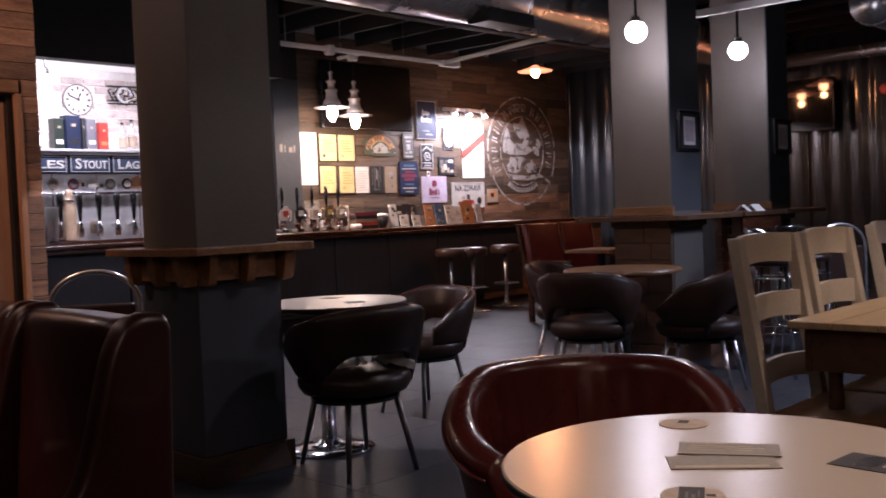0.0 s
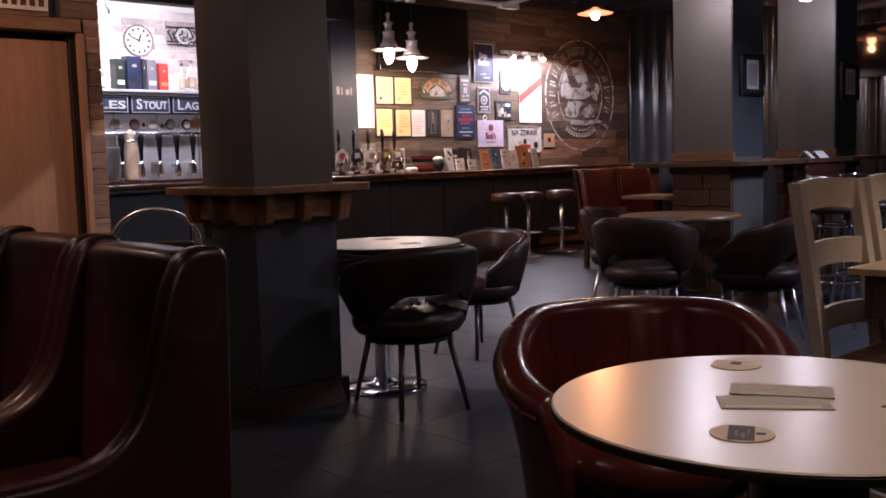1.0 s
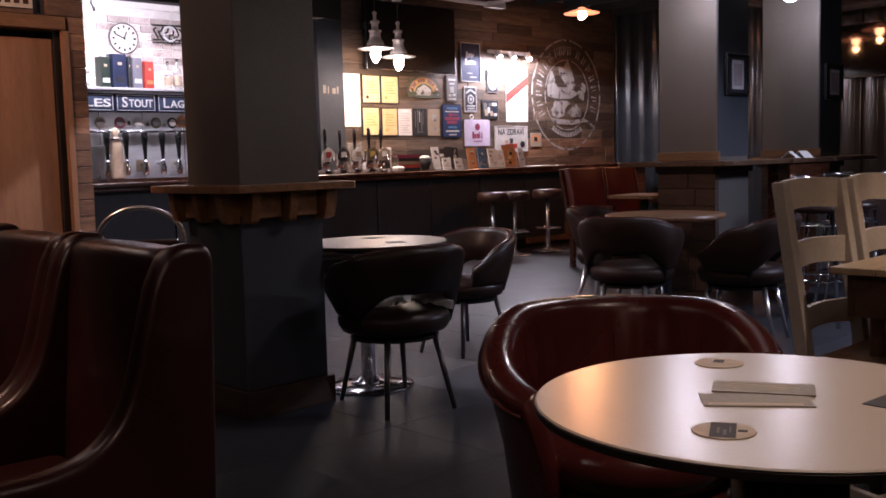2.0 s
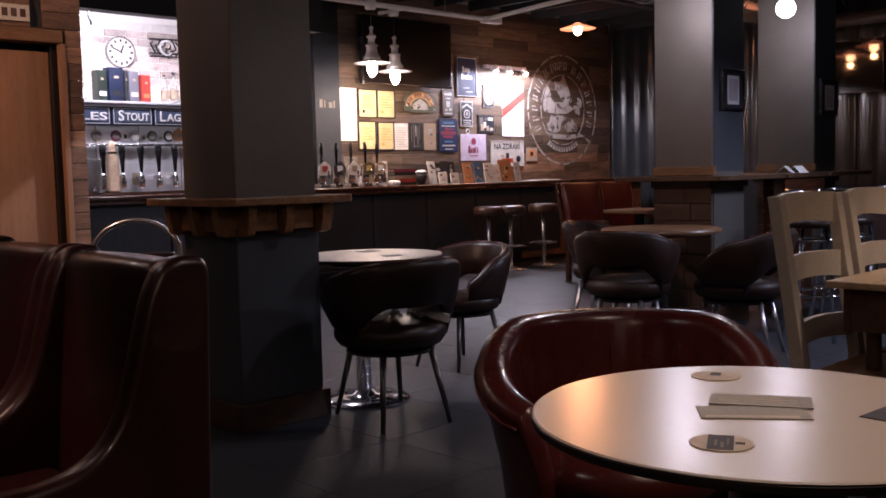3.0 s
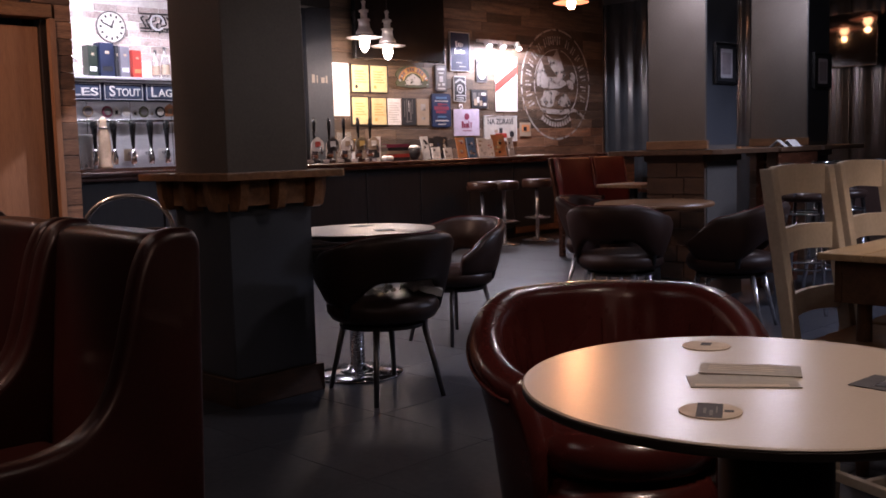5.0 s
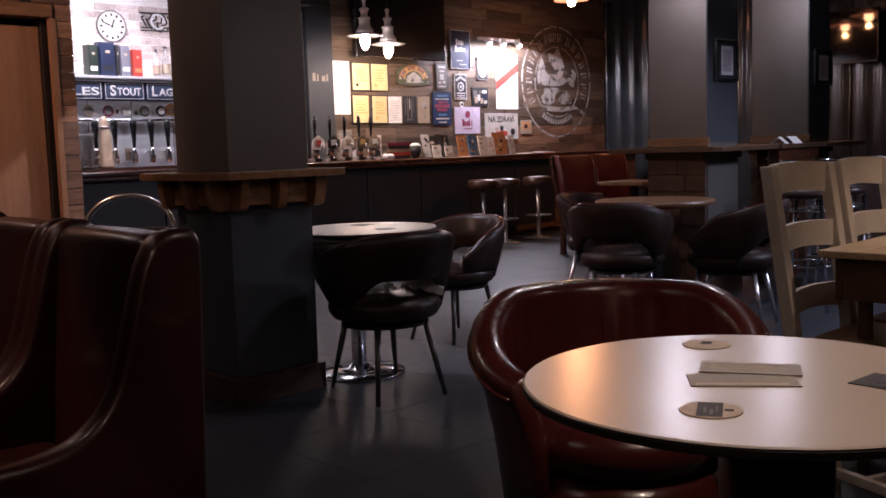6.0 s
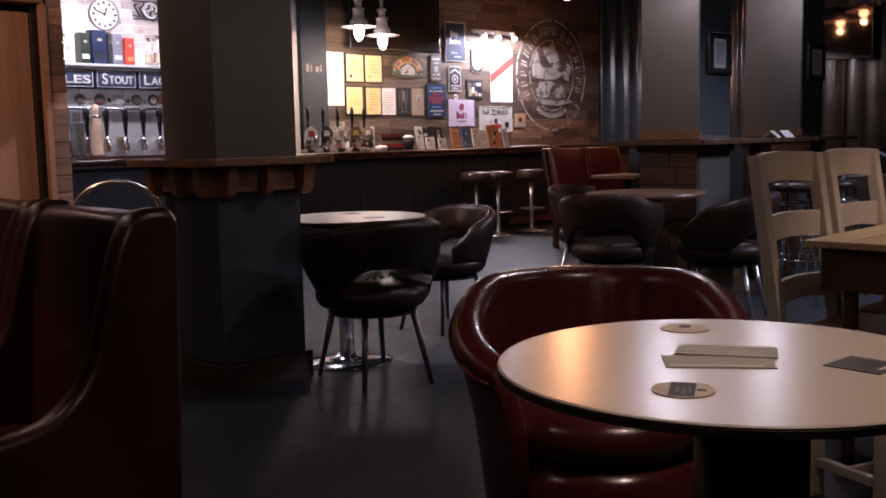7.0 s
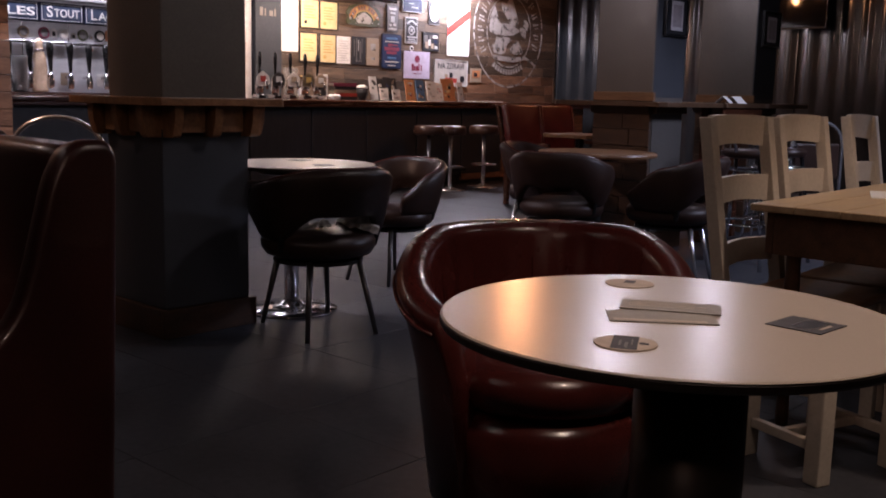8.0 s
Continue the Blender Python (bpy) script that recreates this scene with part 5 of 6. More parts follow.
for a in list(range(205, 120, -13)) + list(range(112, 76, -9)) + list(range(66, -30, -14)):
    at = pose(0.63 * math.cos(radians(a)), 0, 0.63 * math.sin(radians(a)), 0, 90 - a, 0)
    part("mark", block(-0.036, -0.003, -0.062, -0.012, 0, 0.062), CHALK, stencil, at=at)
    part("mark", block(0.012 + 0.01 * rnd.random(), -0.003, -0.062 + 0.05 * rnd.random(), 0.036, 0, 0.062), CHALK, stencil, at=at)
for i, a in enumerate(range(236, 306, 6)):
    part("mark", block(-0.022, -0.003, -0.035, 0.016, 0, 0.035), CHALK, stencil, at=pose(0.57 * math.cos(radians(a)), 0, 0.57 * math.sin(radians(a)), 0, -90 - a, 0))
# an abstract figure inside: overlapping rounded patches
patch_count = [0]


def blob(pts, mat=CHALK):
    patch_count[0] += 1
    return part("patch", extruded(rounded_section(pts, 0.04, 3), 0.002, "y"), mat, stencil, at=pose(0, -0.003 - 0.0012 * patch_count[0], 0))


blob([(-0.34, 0.35), (-0.44, 0.17), (-0.45, -0.02), (-0.25, -0.06), (-0.15, 0.02), (-0.25, 0.17)])
blob([(-0.18, 0.11), (-0.40, 0.02), (-0.21, -0.06), (0.08, -0.05), (0.25, 0.02), (0.08, 0.11)])
blob([(-0.18, 0.32), (-0.21, 0.41), (-0.07, 0.39), (0.01, 0.50), (0.07, 0.43), (0.14, 0.28), (0.22, 0.13), (0.06, 0.07), (-0.13, 0.25)])
blob([(0.22, 0.06), (0.27, -0.04), (0.38, -0.08), (0.39, 0.04), (0.30, 0.08)])
blob([(-0.29, -0.08), (-0.37, -0.29), (-0.21, -0.33), (-0.08, -0.30), (-0.05, -0.17), (0.08, -0.12), (-0.01, -0.08)])
blob([(0.04, -0.21), (0.00, -0.28), (0.14, -0.32), (0.33, -0.30), (0.27, -0.17), (0.18, -0.11)])
blob([(-0.38, -0.33), (-0.25, -0.41), (0.08, -0.43), (0.42, -0.38), (0.60, -0.47), (0.65, -0.51), (0.58, -0.41), (0.37, -0.33), (0.08, -0.36)])
blob([(-0.25, -0.14), (-0.40, -0.21), (-0.34, -0.26)])
blob([(0.27, 0.13), (0.41, 0.02), (0.44, 0.13), (0.35, 0.20)])

# television over the wall
tv = thing("television", 7.50, 8.86, 2.20, label="large black wall-mounted television, switched off", category="television")
part("case", block(0, -0.03, 0, 1.46, 0.03, 0.80, 0.008), PLASTIC_BLACK, tv)
part("screen", block(0.012, -0.033, 0.02, 1.448, -0.0305, 0.788), surface("dark_screen", (0.004, 0.004, 0.005), (0.006, 0.006, 0.007), 0.3, bump=0, spread=0.02, spec=0.12), tv, "dark satin screen")
part("wall_mount", block(0.5, 0.031, 0.2, 0.96, 0.12, 0.6), BLACK_METAL, tv)
tv2 = thing("television", 12.30, 4.79, 2.0, label="black television on a bracket before corrugated wall", category="television")
part("case", block(-0.03, 0, 0, 0.03, 0.62, 0.66, 0.008), PLASTIC_BLACK, tv2)
part("screen", block(-0.033, 0.012, 0.02, -0.0305, 0.608, 0.648), surface("glossy_dark_screen", (0.004, 0.004, 0.005), (0.006, 0.006, 0.007), 0.06, bump=0, spread=0.02), tv2, "dark glossy screen")
part("bracket", block(0.031, 0.2, 0.25, 0.22, 0.4, 0.4), BLACK_METAL, tv2)

# pictures on the columns
PRINT_GREY = plain("pale_grey_print", (0.62, 0.58, 0.6), 0.4)
FADED_PRINT = plain("faded_print", (0.42, 0.36, 0.38), 0.4)
for x0, x1 in ((6.505, 6.785), (8.11, 8.40)):
    ob = sheet("picture_frame", x0, x1, 1.575, 1.835, INK, "small framed picture in a deep black frame", "picture", 0.02, PLASTIC_BLACK, [(0.2, 0.8, 0.1, 0.9, PRINT_GREY), (0.28, 0.72, 0.2, 0.8, FADED_PRINT)], y=3.692, rim=0.02)
    tagged(ob, group="column pictures")

# ---- the back bar ----
back_bar = thing("tap_wall", 3.2, 8.46, 0, label="stainless steel tap wall with a shelf on top", category="tap wall")
part("cabinet", block(0, 0.06, 0, 2.7, 0.50, 1.02, 0.004), DARK_PAINT, back_bar)
part("steel_panel", block(0, 0.05, 1.021, 2.7, 0.09, 1.85, 0.003), BRIGHT_STEEL, back_bar, "brushed steel panel")
part("shelf", block(0, -0.02, 1.846, 2.7, 0.50, 1.872, 0.004), BRIGHT_STEEL, back_bar)
part("rail", tube([(0.2, 0.03, 1.475), (2.65, 0.03, 1.475)], 0.014, 12), CHROME, back_bar, smooth=True)
part("drip_shelf", block(0, -0.10, 1.021, 2.7, 0.049, 1.05, 0.004), DARK_WOOD, back_bar)
for i in range(5):
    part("seam", block(0.45 + i * 0.42, 0.047, 1.06, 0.456 + i * 0.42, 0.0495, 1.66), CHROME, back_bar)


STEEL_BLUE = plain("steel_blue_field", (0.036, 0.052, 0.10), 0.4)


def word_sign(x0, x1, word):
    w = x1 - x0
    ob = thing("beer_sign", x0, 8.475, 1.655, label="framed blue-black sign naming a kind of beer", category="sign", group="beer signs")
    part("panel", block(0, -0.012, 0, w, 0.03, 0.165, 0.003), NAVY, ob)
    for a, b, c, d in ((0.012, w - 0.012, 0.012, 0.018), (0.012, w - 0.012, 0.147, 0.153), (0.012, 0.018, 0.018, 0.147), (w - 0.018, w - 0.012, 0.018, 0.147)):
        part("border", block(a, -0.016, c, b, -0.0125, d), SILVER, ob)
    part("field", block(0.03, -0.0145, 0.03, w - 0.03, -0.0125, 0.135), STEEL_BLUE, ob, "steel-blue field")
    lettering(word[0], 0.132, WHITE_CARD, ob, pose(0.085, -0.0165, 0.083), 0.0015)
    lettering(word[1:], 0.098, WHITE_CARD, ob, pose(0.085 + (w - 0.085) * 0.505, -0.0165, 0.075), 0.0015, (w - 0.085) * 0.76)
    return ob


word_sign(3.80, 4.205, "ALES")
word_sign(4.22, 4.615, "STOUT")
word_sign(4.63, 5.07, "LAGER")


def beer_tap(x, badge, tall, plate=None):
    ob = thing("beer_tap", x, 8.50, 1.05, label="wall-mounted beer tap with a black handle", category="beer tap", group="beer taps")
    part("shank", tube([(0, 0.0, 0.13), (0, -0.09, 0.13)], 0.016, 12), CHROME, ob, smooth=True)
    part("spout", tube([(0, -0.09, 0.13), (0, -0.115, 0.11), (0, -0.12, 0.03)], 0.012, 12), CHROME, ob, smooth=True)
    part("body", turned([(0.02, 0.03), (0.03, 0.05), (0.032, 0.10), (0.022, 0.13), (0.015, 0.172)], 16), CHROME, ob, at=pose(0, -0.095, 0), smooth=True)
    part("nut", turned([(0.028, 0), (0.032, 0.01), (0.028, 0.02)], 16), CHROME, ob, at=pose(0, -0.075, 0.13, 90, 0, 0))
    part("handle", turned([(0.012, 0.17), (0.016, 0.20), (0.021, 0.27), (0.028, 0.35), (0.033, 0.39), (0.024, 0.425), (0.008, 0.435)], 18), PLASTIC_BLACK if tall else CREAM, ob, "turned handle", at=pose(0, -0.095, 0), smooth=True)
    part("badge", turned([(0.05, 0), (0.052, 0.006), (0.048, 0.012)], 24), badge, ob, "round brand badge", at=pose(0.0, 0.008, 0.51, 90, 0, 0))
    part("badge_mark", turned([(0.034, 0), (0.034, 0.003)], 16), PALE_CARD if plate or not tall else DIM_PRINT, ob, at=pose(0.0, -0.0045, 0.51, 90, 0, 0))
    if plate:
        part("price_card", block(-0.055, -0.018, 0.06, 0.055, -0.016, 0.17), plate, ob, "small card")
    return ob


taps = ((3.71, GOLD, 1, None), (3.90, INK, 1, None), (4.083, TAN, 1, None), (4.266, MAROON, 1, None), (4.449, SILVER, 1, TAN), (4.626, FOLIAGE, 1, None), (4.793, INK, 1, WHITE_CARD), (4.97, ORANGE_CARD, 1, None))
for x, b, tall, plate in taps:
    beer_tap(x, b, tall, plate)
column_tap = thing("beer_font", 4.176, 8.42, 1.051, label="tall pale ceramic beer font on the bar shelf", category="beer font")
part("body", turned([(0.066, 0), (0.066, 0.02), (0.056, 0.05), (0.060, 0.20), (0.052, 0.30), (0.036, 0.36), (0.03, 0.40), (0.034, 0.43), (0.01, 0.46)], 24), plain("cream_ceramic", (0.62, 0.45, 0.32), 0.25), column_tap, smooth=True)
part("collar", turned([(0.04, 0.345), (0.046, 0.355), (0.04, 0.365)], 24), CHROME, column_tap, smooth=True)


def spirit_box(x, w, d, h, mat, tilt, label, mark):
    ob = thing("bottle_box", x, 8.60, 1.8725, 0, label=label, category="box", group="spirit boxes")
    part("carton", block(-w / 2, -d / 2, 0, w / 2, d / 2, h, 0.003), mat, ob, at=pose(0, 0, 0, 0, tilt, 8))
    part("label_panel", block(-w * 0.36, -d / 2 - 0.002, h * 0.18, w * 0.36, -d / 2 - 0.0005, h * 0.32), mark, ob, at=pose(0, 0, 0, 0, tilt, 8))
    part("emblem", block(-w * 0.15, -d / 2 - 0.002, h * 0.68, w * 0.15, -d / 2 - 0.0005, h * 0.76), TAN, ob, at=pose(0, 0, 0, 0, tilt, 8))
    return ob


DARKGREEN = plain("dark_green_card", (0.014, 0.022, 0.017), 0.4)
spirit_box(4.18, 0.095, 0.095, 0.28, DARKGREEN, 0, "dark green boxed spirit bottle with white label", WHITE_CARD)
spirit_box(4.315, 0.145, 0.10, 0.31, plain("dark_navy_card", (0.010, 0.016, 0.042), 0.4), 0, "large navy blue boxed spirit bottle", INK)
spirit_box(4.415, 0.03, 0.09, 0.29, INK, 0, "narrow black box among the bottle boxes", INK)
spirit_box(4.49, 0.10, 0.095, 0.285, plain("grey_card", (0.13, 0.125, 0.15), 0.4), 0, "grey-purple boxed spirit bottle with silver label", SILVER)
spirit_box(4.61, 0.095, 0.095, 0.255, RED_CARD, 0, "bright red boxed spirit bottle", ORANGE_CARD)


def bottle(x, y, z, h, glass, cap, tag, name="bottle", label="clear glass spirit bottle with pale label"):
    ob = thing(name, x, y, z, label=label, category="bottle", group="bottles")
    r = h * 0.14
    part("glass", turned([(r * 0.9, 0), (r, 0.008), (r, h * 0.58), (r * 0.8, h * 0.66), (r * 0.36, h * 0.76), (r * 0.34, h * 0.95)], 24), glass, ob, smooth=True)
    part("cap", turned([(r * 0.4, h * 0.952), (r * 0.4, h), (r * 0.3, h * 1.01)], 16), cap, ob)
    part("label_band", turned([(r + 0.001, h * 0.15), (r + 0.0015, h * 0.16), (r + 0.0015, h * 0.45), (r + 0.001, h * 0.46)], 24), tag, ob, "paper label")
    return ob


CLEAR = surface("clear_bottle", (0.6, 0.6, 0.6), (0.75, 0.74, 0.73), 0.08, bump=0, spread=0.03)
CLEAR.node_tree.nodes["Principled BSDF"].inputs["Transmission Weight"].default_value = 0.8
BROWN_GLASS = surface("brown_bottle", (0.03, 0.015, 0.006), (0.06, 0.03, 0.012), 0.1, bump=0, spread=0.03)
for x, h in ((4.84, 0.27), (4.94, 0.30), (5.06, 0.26), (5.2, 0.3), (3.78, 0.27), (3.9, 0.3), (4.02, 0.26)):
    bottle(x, 8.62, 1.8725, h, CLEAR, INK, TAN if x > 4.5 else WHITE_CARD)
for k, (x, mat, w, h) in enumerate(((4.357, WHITE_CARD, 0.06, 0.09), (4.54, PALE_CARD, 0.05, 0.06), (4.71, SILVER, 0.04, 0.05), (4.90, ORANGE_CARD, 0.11, 0.12))):
    clip = thing("tap_badge", x, 8.505, 1.52, label="small brand badge clipped to the steel tap wall", category="badge", group="tap badges")
    part("plate", extruded(rounded_section([(-w / 2, 0), (w / 2, 0), (w / 2, h * 0.7), (0, h), (-w / 2, h * 0.7)], 0.01, 3), 0.006, "y"), mat, clip)
    part("mark", block(-w * 0.22, -0.002, h * 0.2, w * 0.22, -0.0005, h * 0.6), INK if k < 2 else TAN, clip)
jug = thing("water_jug", 3.99, 8.40, 1.051, label="tall pale clear jug on the tap wall shelf", category="jug")
part("body", turned([(0.055, 0), (0.06, 0.01), (0.065, 0.28), (0.07, 0.30), (0.062, 0.302), (0.054, 0.014)], 28), CLEAR, jug, smooth=True)
part("handle", tube([(0.062, 0, 0.26), (0.11, 0, 0.24), (0.11, 0, 0.10), (0.058, 0, 0.07)], 0.009, 8), CLEAR, jug, smooth=True)

clock = thing("wall_clock", 4.585, 8.975, 2.38, label="round white wall clock with a steel rim", category="clock")
part("rim", merge(bmesh.new(), turned([(0.14, 0), (0.149, 0.004), (0.151, 0.025), (0.145, 0.03), (0.138, 0.026), (0.138, 0.0)], 48, hollow=True), pose(0, 0, 0, 90, 0, 0)), GUNMETAL, clock, smooth=True)
part("dial", merge(bmesh.new(), turned([(0.137, 0.0), (0.137, 0.022)], 48), pose(0, 0, 0, 90, 0, 0)), PALE_CARD, clock)
for i in range(12):
    part("hour_mark", block(-0.010, -0.0245, 0.095, 0.010, -0.0225, 0.122), INK, clock, at=pose(0, 0, 0, 0, 30 * i, 0))
part("hour_hand", block(-0.008, -0.0265, -0.015, 0.008, -0.0248, 0.07), INK, clock, at=pose(0, 0, 0, 0, 22, 0))
part("minute_hand", block(-0.007, -0.0285, -0.015, 0.007, -0.0268, 0.105), INK, clock, at=pose(0, 0, 0, 0, -68, 0))
wire = thing("wire_sign", 5.08, 8.965, 2.33, label="dark metal wire wall ornament on brick", category="ornament")
rnd = random.Random(11)
for i in range(6):
    pts = [(-0.16 + 0.055 * i + 0.03 * math.sin(k * 1.3 + i), -0.012 - 0.004 * (i % 2), 0.04 + 0.15 * k / 5 + 0.02 * math.cos(k * 2 + i)) for k in range(6)]
    part("wire", tube(pts, 0.008, 8), BLACK_METAL, wire)
for z in (0.03, 0.06, 0.20):
    part("bar", tube([(-0.2, -0.02, z), (0.2, -0.02, z + 0.01)], 0.007, 8), BLACK_METAL, wire)
part("tail", tube([(-0.02 + 0.07 * math.cos(a * 0.5), -0.03, 0.12 + 0.07 * math.sin(a * 0.5)) for a in range(12)], 0.011, 8), SILVER, wire)
hook = thing("ceiling_hook", 3.92, 8.2, 2.62, label="small black hook under the bar ceiling", category="hook")
part("stem", tube([(0, 0, 0), (0, 0, -0.06), (0.02, 0, -0.1), (0.02, 0, -0.13)], 0.012, 8), BLACK_METAL, hook)


# ---- on the counter ----
def hand_pump(x, badge_mat, mark):
    ob = thing("hand_pump", x, 8.25, 1.0225, label="cask ale hand pump with black handle and clip", category="hand pump", group="hand pumps")
    part("base", block(-0.045, -0.05, 0, 0.045, 0.07, 0.04, 0.006), CHROME, ob)
    part("body", turned([(0.04, 0.04), (0.042, 0.12), (0.036, 0.20), (0.02, 0.24)], 20), CHROME, ob, smooth=True)
    part("handle", turned([(0.010, 0.24), (0.012, 0.28), (0.018, 0.36), (0.022, 0.42), (0.015, 0.462), (0.006, 0.475)], 18), PLASTIC_BLACK, ob, "black turned handle", smooth=True)
    part("spout", tube([(0, -0.04, 0.17), (0, -0.11, 0.18), (0, -0.125, 0.10)], 0.010, 10), CHROME, ob, smooth=True)
    clip = part("pump_clip", extruded(rounded_section([(-0.075, 0), (0.075, 0), (0.085, 0.09), (0.0, 0.155), (-0.085, 0.09)], 0.03, 4), 0.006, "y"), badge_mat, ob, "shaped brand clip", at=pose(0, -0.06, 0.13))
    part("clip_mark", block(-0.035, -0.003, 0.04, 0.035, -0.0008, 0.10), mark, clip)
    return ob


for x, b, m in ((6.40, WHITE_CARD, RED_CARD), (6.60, INK, SILVER), (6.80, WHITE_CARD, TAN), (7.00, GREEN_CARD, GOLD), (7.17, TAN, WHITE_CARD)):
    hand_pump(x, b, m)
for x, y, h in ((6.52, 8.40, 0.24), (6.74, 8.42, 0.26), (7.07, 8.40, 0.25)):
    bottle(x, y, 1.0225, h, BROWN_GLASS, GOLD, WHITE_CARD, label="brown glass beer bottle on the bar top")
holder = thing("menu_holder", 7.28, 8.30, 1.0225, label="white framed upright menu holder on the bar", category="menu holder")
part("frame", block(-0.075, -0.012, 0, 0.075, 0.012, 0.27, 0.004), WHITE_CARD, holder)
part("sheet", block(-0.05, -0.015, 0.04, 0.05, -0.0125, 0.24), INK, holder)
for i, (m, w) in enumerate(((INK, 0.36), (RED_CARD, 0.33), (TAN, 0.35), (INK, 0.31), (MAROON, 0.34))):
    ob = thing("book", 7.52 + 0.01 * (i % 2), 8.30, 1.0225 + i * 0.037, (i * 7) % 5 - 2, label="flat book in a stack on the bar", category="book", group="stacked books")
    part("pages", block(-w / 2 + 0.006, -0.105, 0.004, w / 2 - 0.004, 0.105, 0.032), PAPER, ob)
    part("cover", block(-w / 2, -0.11, 0, w / 2, 0.11, 0.0038), m, ob)
    part("cover", block(-w / 2, -0.11, 0.0322, w / 2, 0.11, 0.0362), m, ob)
    part("spine", block(-w / 2, -0.112, 0.0, w / 2, -0.1102, 0.0362), m, ob)
bowl = thing("lidded_jar", 7.86, 8.28, 1.0225, label="dark jar with a white rounded lid on the bar", category="jar")
part("body", turned([(0.04, 0), (0.05, 0.03), (0.07, 0.07), (0.07, 0.12), (0.05, 0.135)], 28), INK, bowl, smooth=True)
part("lid", turned([(0.06, 0.132), (0.072, 0.145), (0.03, 0.17)], 28), WHITE_CARD, bowl, smooth=True)
white_jug = thing("bar_cloth", 7.30, 8.12, 1.0225, label="folded white bar cloth on the counter", category="cloth")
part("fold", block(-0.06, -0.05, 0, 0.06, 0.05, 0.06, 0.026, steps=3), WHITE_CARD, white_jug, smooth=True)


def leaflet(x, w, h, mat, mark, tilt, y=8.24):
    ob = thing("leaflet", x, y, 1.0225, label="upright printed leaflet leaning in a bar holder", category="leaflet", group="bar leaflets")
    at = pose(0, 0, 0, -12, 0, tilt)
    part("card", block(-w / 2, -0.008, 0, w / 2, 0.0, h, 0.001), mat, ob, at=at)
    pick = random.Random(round(x * 100))
    for k in range(8):
        u, v = pick.uniform(-0.42, 0.1), pick.uniform(0.06, 0.82)
        part("print", block(w * u, -0.0088 - 0.0003 * (k + 1), h * v, w * (u + pick.uniform(0.12, 0.32)), -0.0082, h * (v + pick.uniform(0.03, 0.14))), pick.choice((mark, mark, TAN, GREYTYPE, INK, SILVER)), ob, at=at)
    part("stand", block(-w / 2, -0.012, 0, w / 2, 0.06, 0.006), CLEAR, ob)
    return ob


for k, (x, w, h, m, q) in enumerate(((8.02, 0.11, 0.27, SILVER, INK), (8.13, 0.10, 0.25, INK, SILVER), (8.24, 0.11, 0.27, INK, BLUE_CARD), (8.35, 0.10, 0.26, INK, TAN), (8.10, 0.13, 0.14, WHITE_CARD, GREYTYPE), (8.30, 0.14, 0.13, WHITE_CARD, GREYTYPE),
        (8.62, 0.15, 0.25, ORANGE_CARD, MAROON), (8.80, 0.15, 0.25, SKY_CARD, WHITE_CARD), (8.99, 0.16, 0.24, WHITE_CARD, GREYTYPE), (9.13, 0.12, 0.22, WHITE_CARD, RED_CARD), (9.30, 0.24, 0.28, ORANGE_CARD, YELLOW_CARD), (9.52, 0.10, 0.24, SILVER, INK))):
    leaflet(x, w, h, m, q, (k * 5) % 9 - 4, 8.16 if k in (4, 5) else 8.24)
ob = thing("paper_sheet", 9.9, 8.2, 1.0225, 4, label="white paper sheets lying on the bar end", category="paper")
part("sheet", block(-0.28, -0.12, 0, 0.28, 0.12, 0.008), PAPER_WHITE, ob)
jug = thing("menu_holder", 6.98, 8.47, 1.0225, label="pale clear acrylic holder standing on the bar", category="menu holder")
part("plate", block(-0.1, -0.004, 0, 0.1, 0.004, 0.33, 0.002), CLEAR, jug)
alarm = thing("alarm_bell", 12.53, 4.25, 2.45, label="small red alarm bell on the corrugated wall", category="alarm")
part("body", merge(bmesh.new(), turned([(0.07, 0), (0.07, 0.04), (0.05, 0.06)], 24), pose(0, 0, 0, 0, -90, 0)), RED_CARD, alarm)


# ---- pieces of floor and walls ----
def shared(name, bm, mat):
    me = bpy.data.meshes.new(name)
    bm.to_mesh(me)
    bm.free()
    me.materials.append(mat)
    return me


def place(name, me, parent, m):
    ob = new(name, me)
    ob.parent = parent
    ob.matrix_basis = m
    return ob


# floor tiles: those in the open part of the room one by one, the rest joined
SIDE = 0.61
tile = shared("tile", block(-SIDE / 2 + 0.0008, -SIDE / 2 + 0.0008, -0.0055, SIDE / 2 - 0.0008, SIDE / 2 - 0.0008, 0, 0.0008, steps=1), FLOOR_TILE)
rest = bmesh.new()
rnd = random.Random(2)
count = 0
for i in range(28):
    for j in range(20):
        x, y = -4.2 + SIDE * i, -3.2 + SIDE * j
        if x + SIDE / 2 > 12.6 or y + SIDE / 2 > 9.02:
            continue
        near = 0.3 < x < 10 and 0 < y < 8.1 and abs(x - y) < 4.0
        if near and count < 290:
            place("tile", tile, floor, pose(x, y, rnd.uniform(-0.0003, 0.0), 0, 0, rnd.choice((0, 90, 180, 270))))
            count += 1
        else:
            block(x - SIDE / 2 + 0.0015, y - SIDE / 2 + 0.0015, -0.0055, x + SIDE / 2 - 0.0015, y + SIDE / 2 - 0.0015, -0.0003, bm=rest)
tagged(part("tiles", rest, FLOOR_TILE, floor), kind="stuff")

# reclaimed planks on the bar wall
planks = {}


def plank_mesh(length, tall, wood):
    key = (round(length, 1), tall, wood.name)
    if key not in planks:
        planks[key] = shared("plank", block(0, -0.026, 0, key[0] - 0.002, 0, tall - 0.002, 0.002, steps=1), wood)
    return planks[key], key[0]


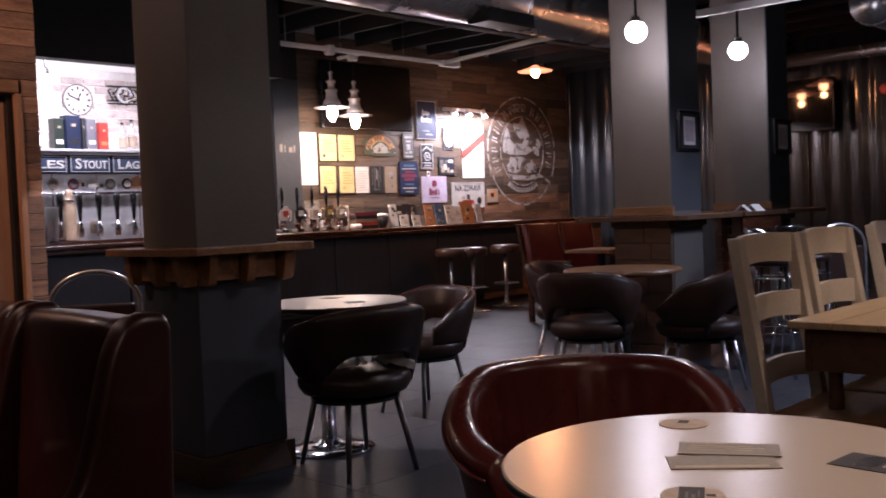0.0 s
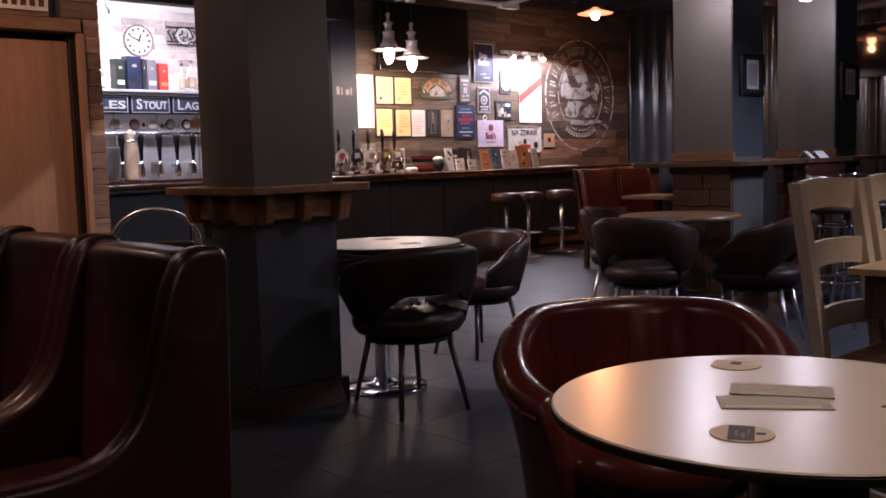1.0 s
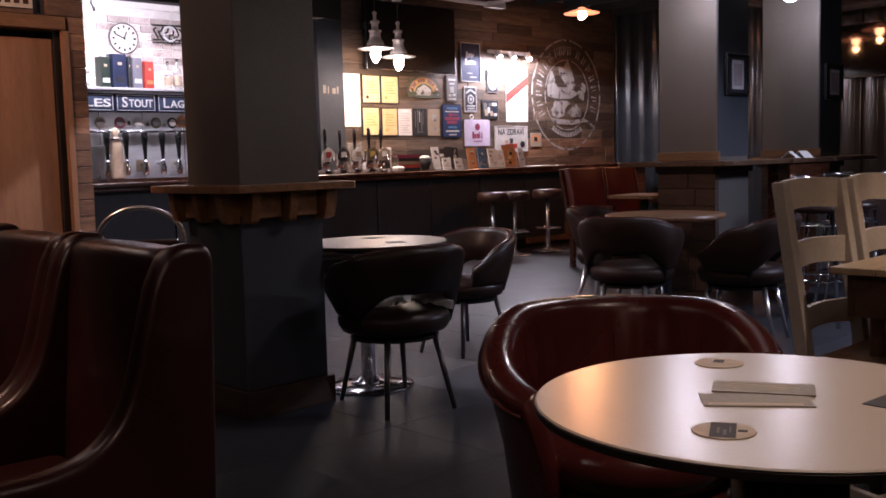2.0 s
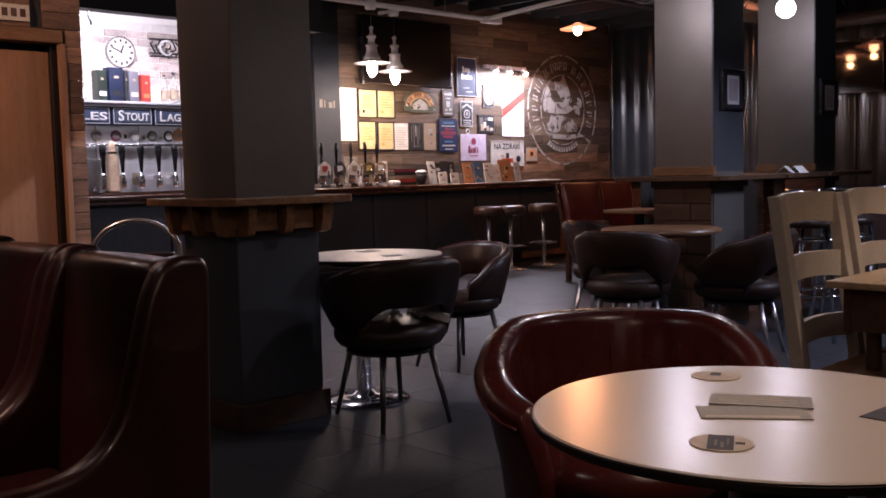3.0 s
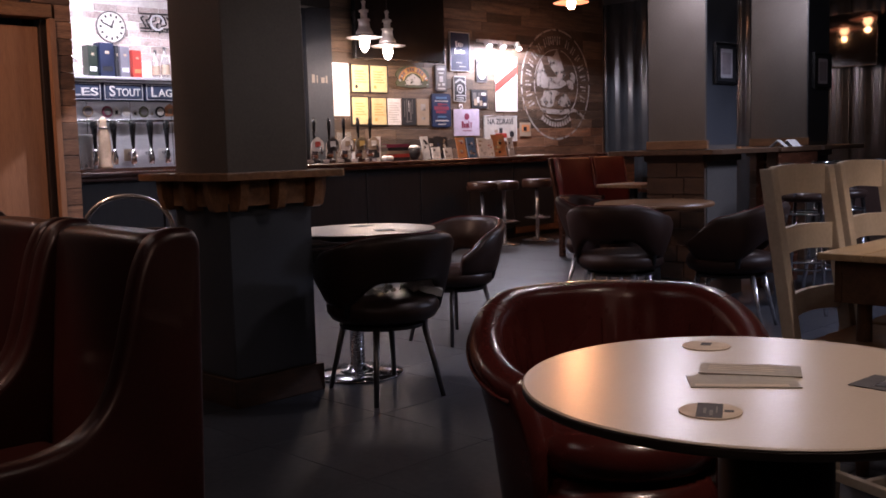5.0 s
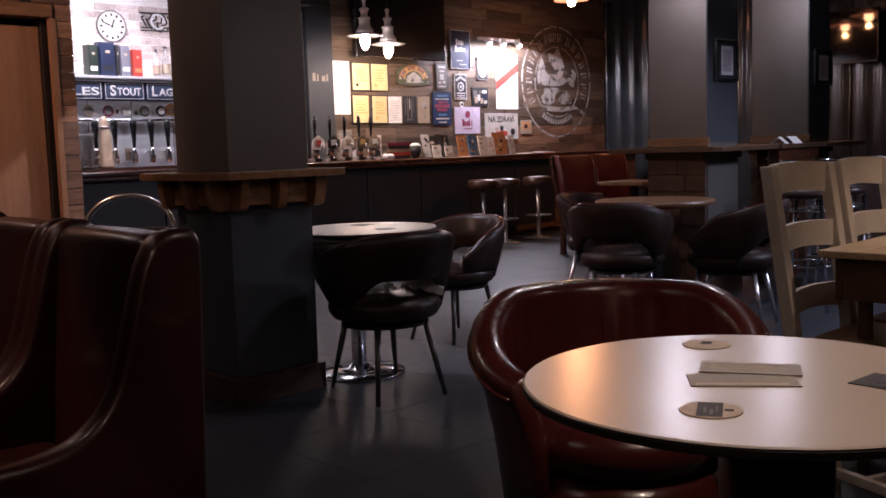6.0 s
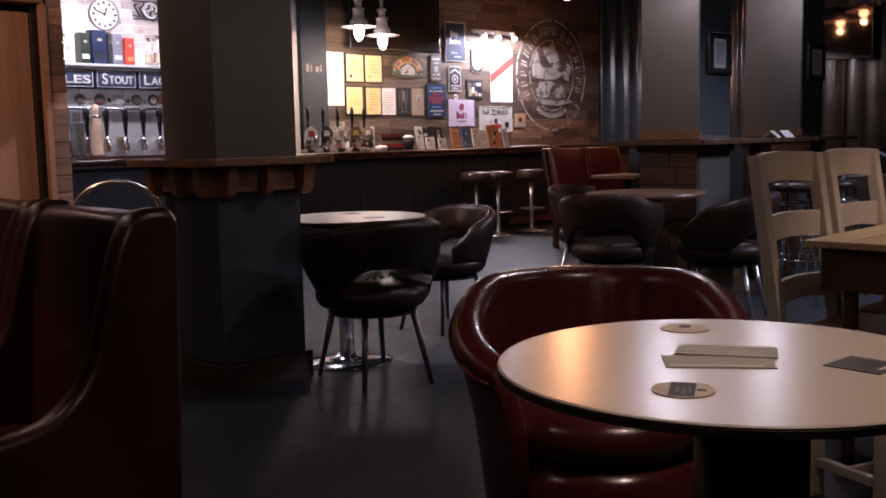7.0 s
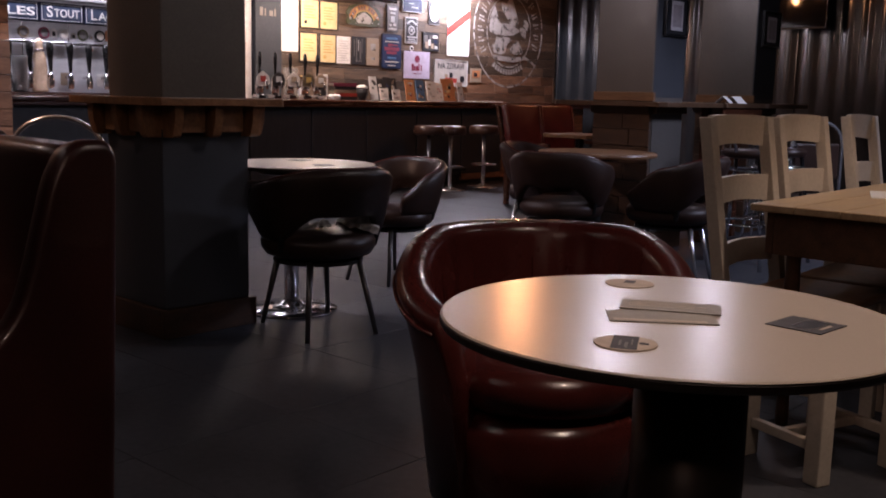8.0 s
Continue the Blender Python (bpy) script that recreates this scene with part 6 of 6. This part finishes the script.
def plank_rows(x0, x1, z0, z1, y, parent, seed, tall=0.128, lengths=(0.5, 0.7, 0.9, 1.2, 1.5), wood=PLANK):
    rnd = random.Random(seed)
    z = z0
    while z < z1 - 0.03:
        x = x0
        while x < x1 - 0.05:
            want = min(rnd.choice(lengths), x1 - x)
            me, got = plank_mesh(max(0.1, math.floor(want * 10) / 10), tall, wood)
            if got > x1 - x + 0.001:
                break
            place("plank", me, parent, pose(x, y + rnd.uniform(0, 0.005), z))
            x += got
        z += tall


plank_rows(7.232, 10.2, 0.88, 1.392, 9.012, wall_north, 8)
plank_rows(10.2, 12.54, 0.88, 1.392, 9.012, wall_north, 3, lengths=(0.3, 0.4, 0.6), wood=PLANK_WARM)
plank_rows(7.232, 12.54, 1.392, CEIL - 0.18, 9.012, wall_north, 4)
plank_rows(0.6, 2.68, 2.12, CEIL - 0.18, 6.243, wall_door, 12, 0.105, (0.3, 0.5, 0.8), PLANK_WARM)
for i in range(29):
    part("plank", block(2.811 if i < 20 else 2.68, 6.212 + 0.003 * (i * 5 % 3), 0.106 * i + 0.002, 2.917, 6.2485, 0.106 * i + 0.105, 0.003), PLANK_WARM, wall_door)

# whitewashed bricks behind the back bar
part("mortar_bed", block(2.9, 8.9955, 0.9, 6.868, 9.019, 2.679), MORTAR, wall_north)
brick = shared("brick", block(0.004, -0.012, 0.004, 0.221, 0.02, 0.071, 0.004, steps=1), WHITE_BRICK)
far = bmesh.new()
rnd = random.Random(6)
for r in range(35):
    for c in range(19):
        x, z = 2.75 + 0.225 * c + (0.112 if r % 2 else 0), 0.95 + 0.075 * r
        if z > 2.58 or x + 0.225 > 6.87 or x < 2.9:
            continue
        if 3.5 < x < 5.7 and z > 1.55:
            place("brick", brick, wall_north, pose(x, 9.0 + rnd.uniform(-0.004, 0.005), z, 0, 0, rnd.uniform(-0.6, 0.6)))
        else:
            block(x + 0.004, 8.99, z + 0.004, x + 0.221, 9.019, z + 0.071, bm=far)
tagged(part("bricks", far, WHITE_BRICK, wall_north), kind="stuff")
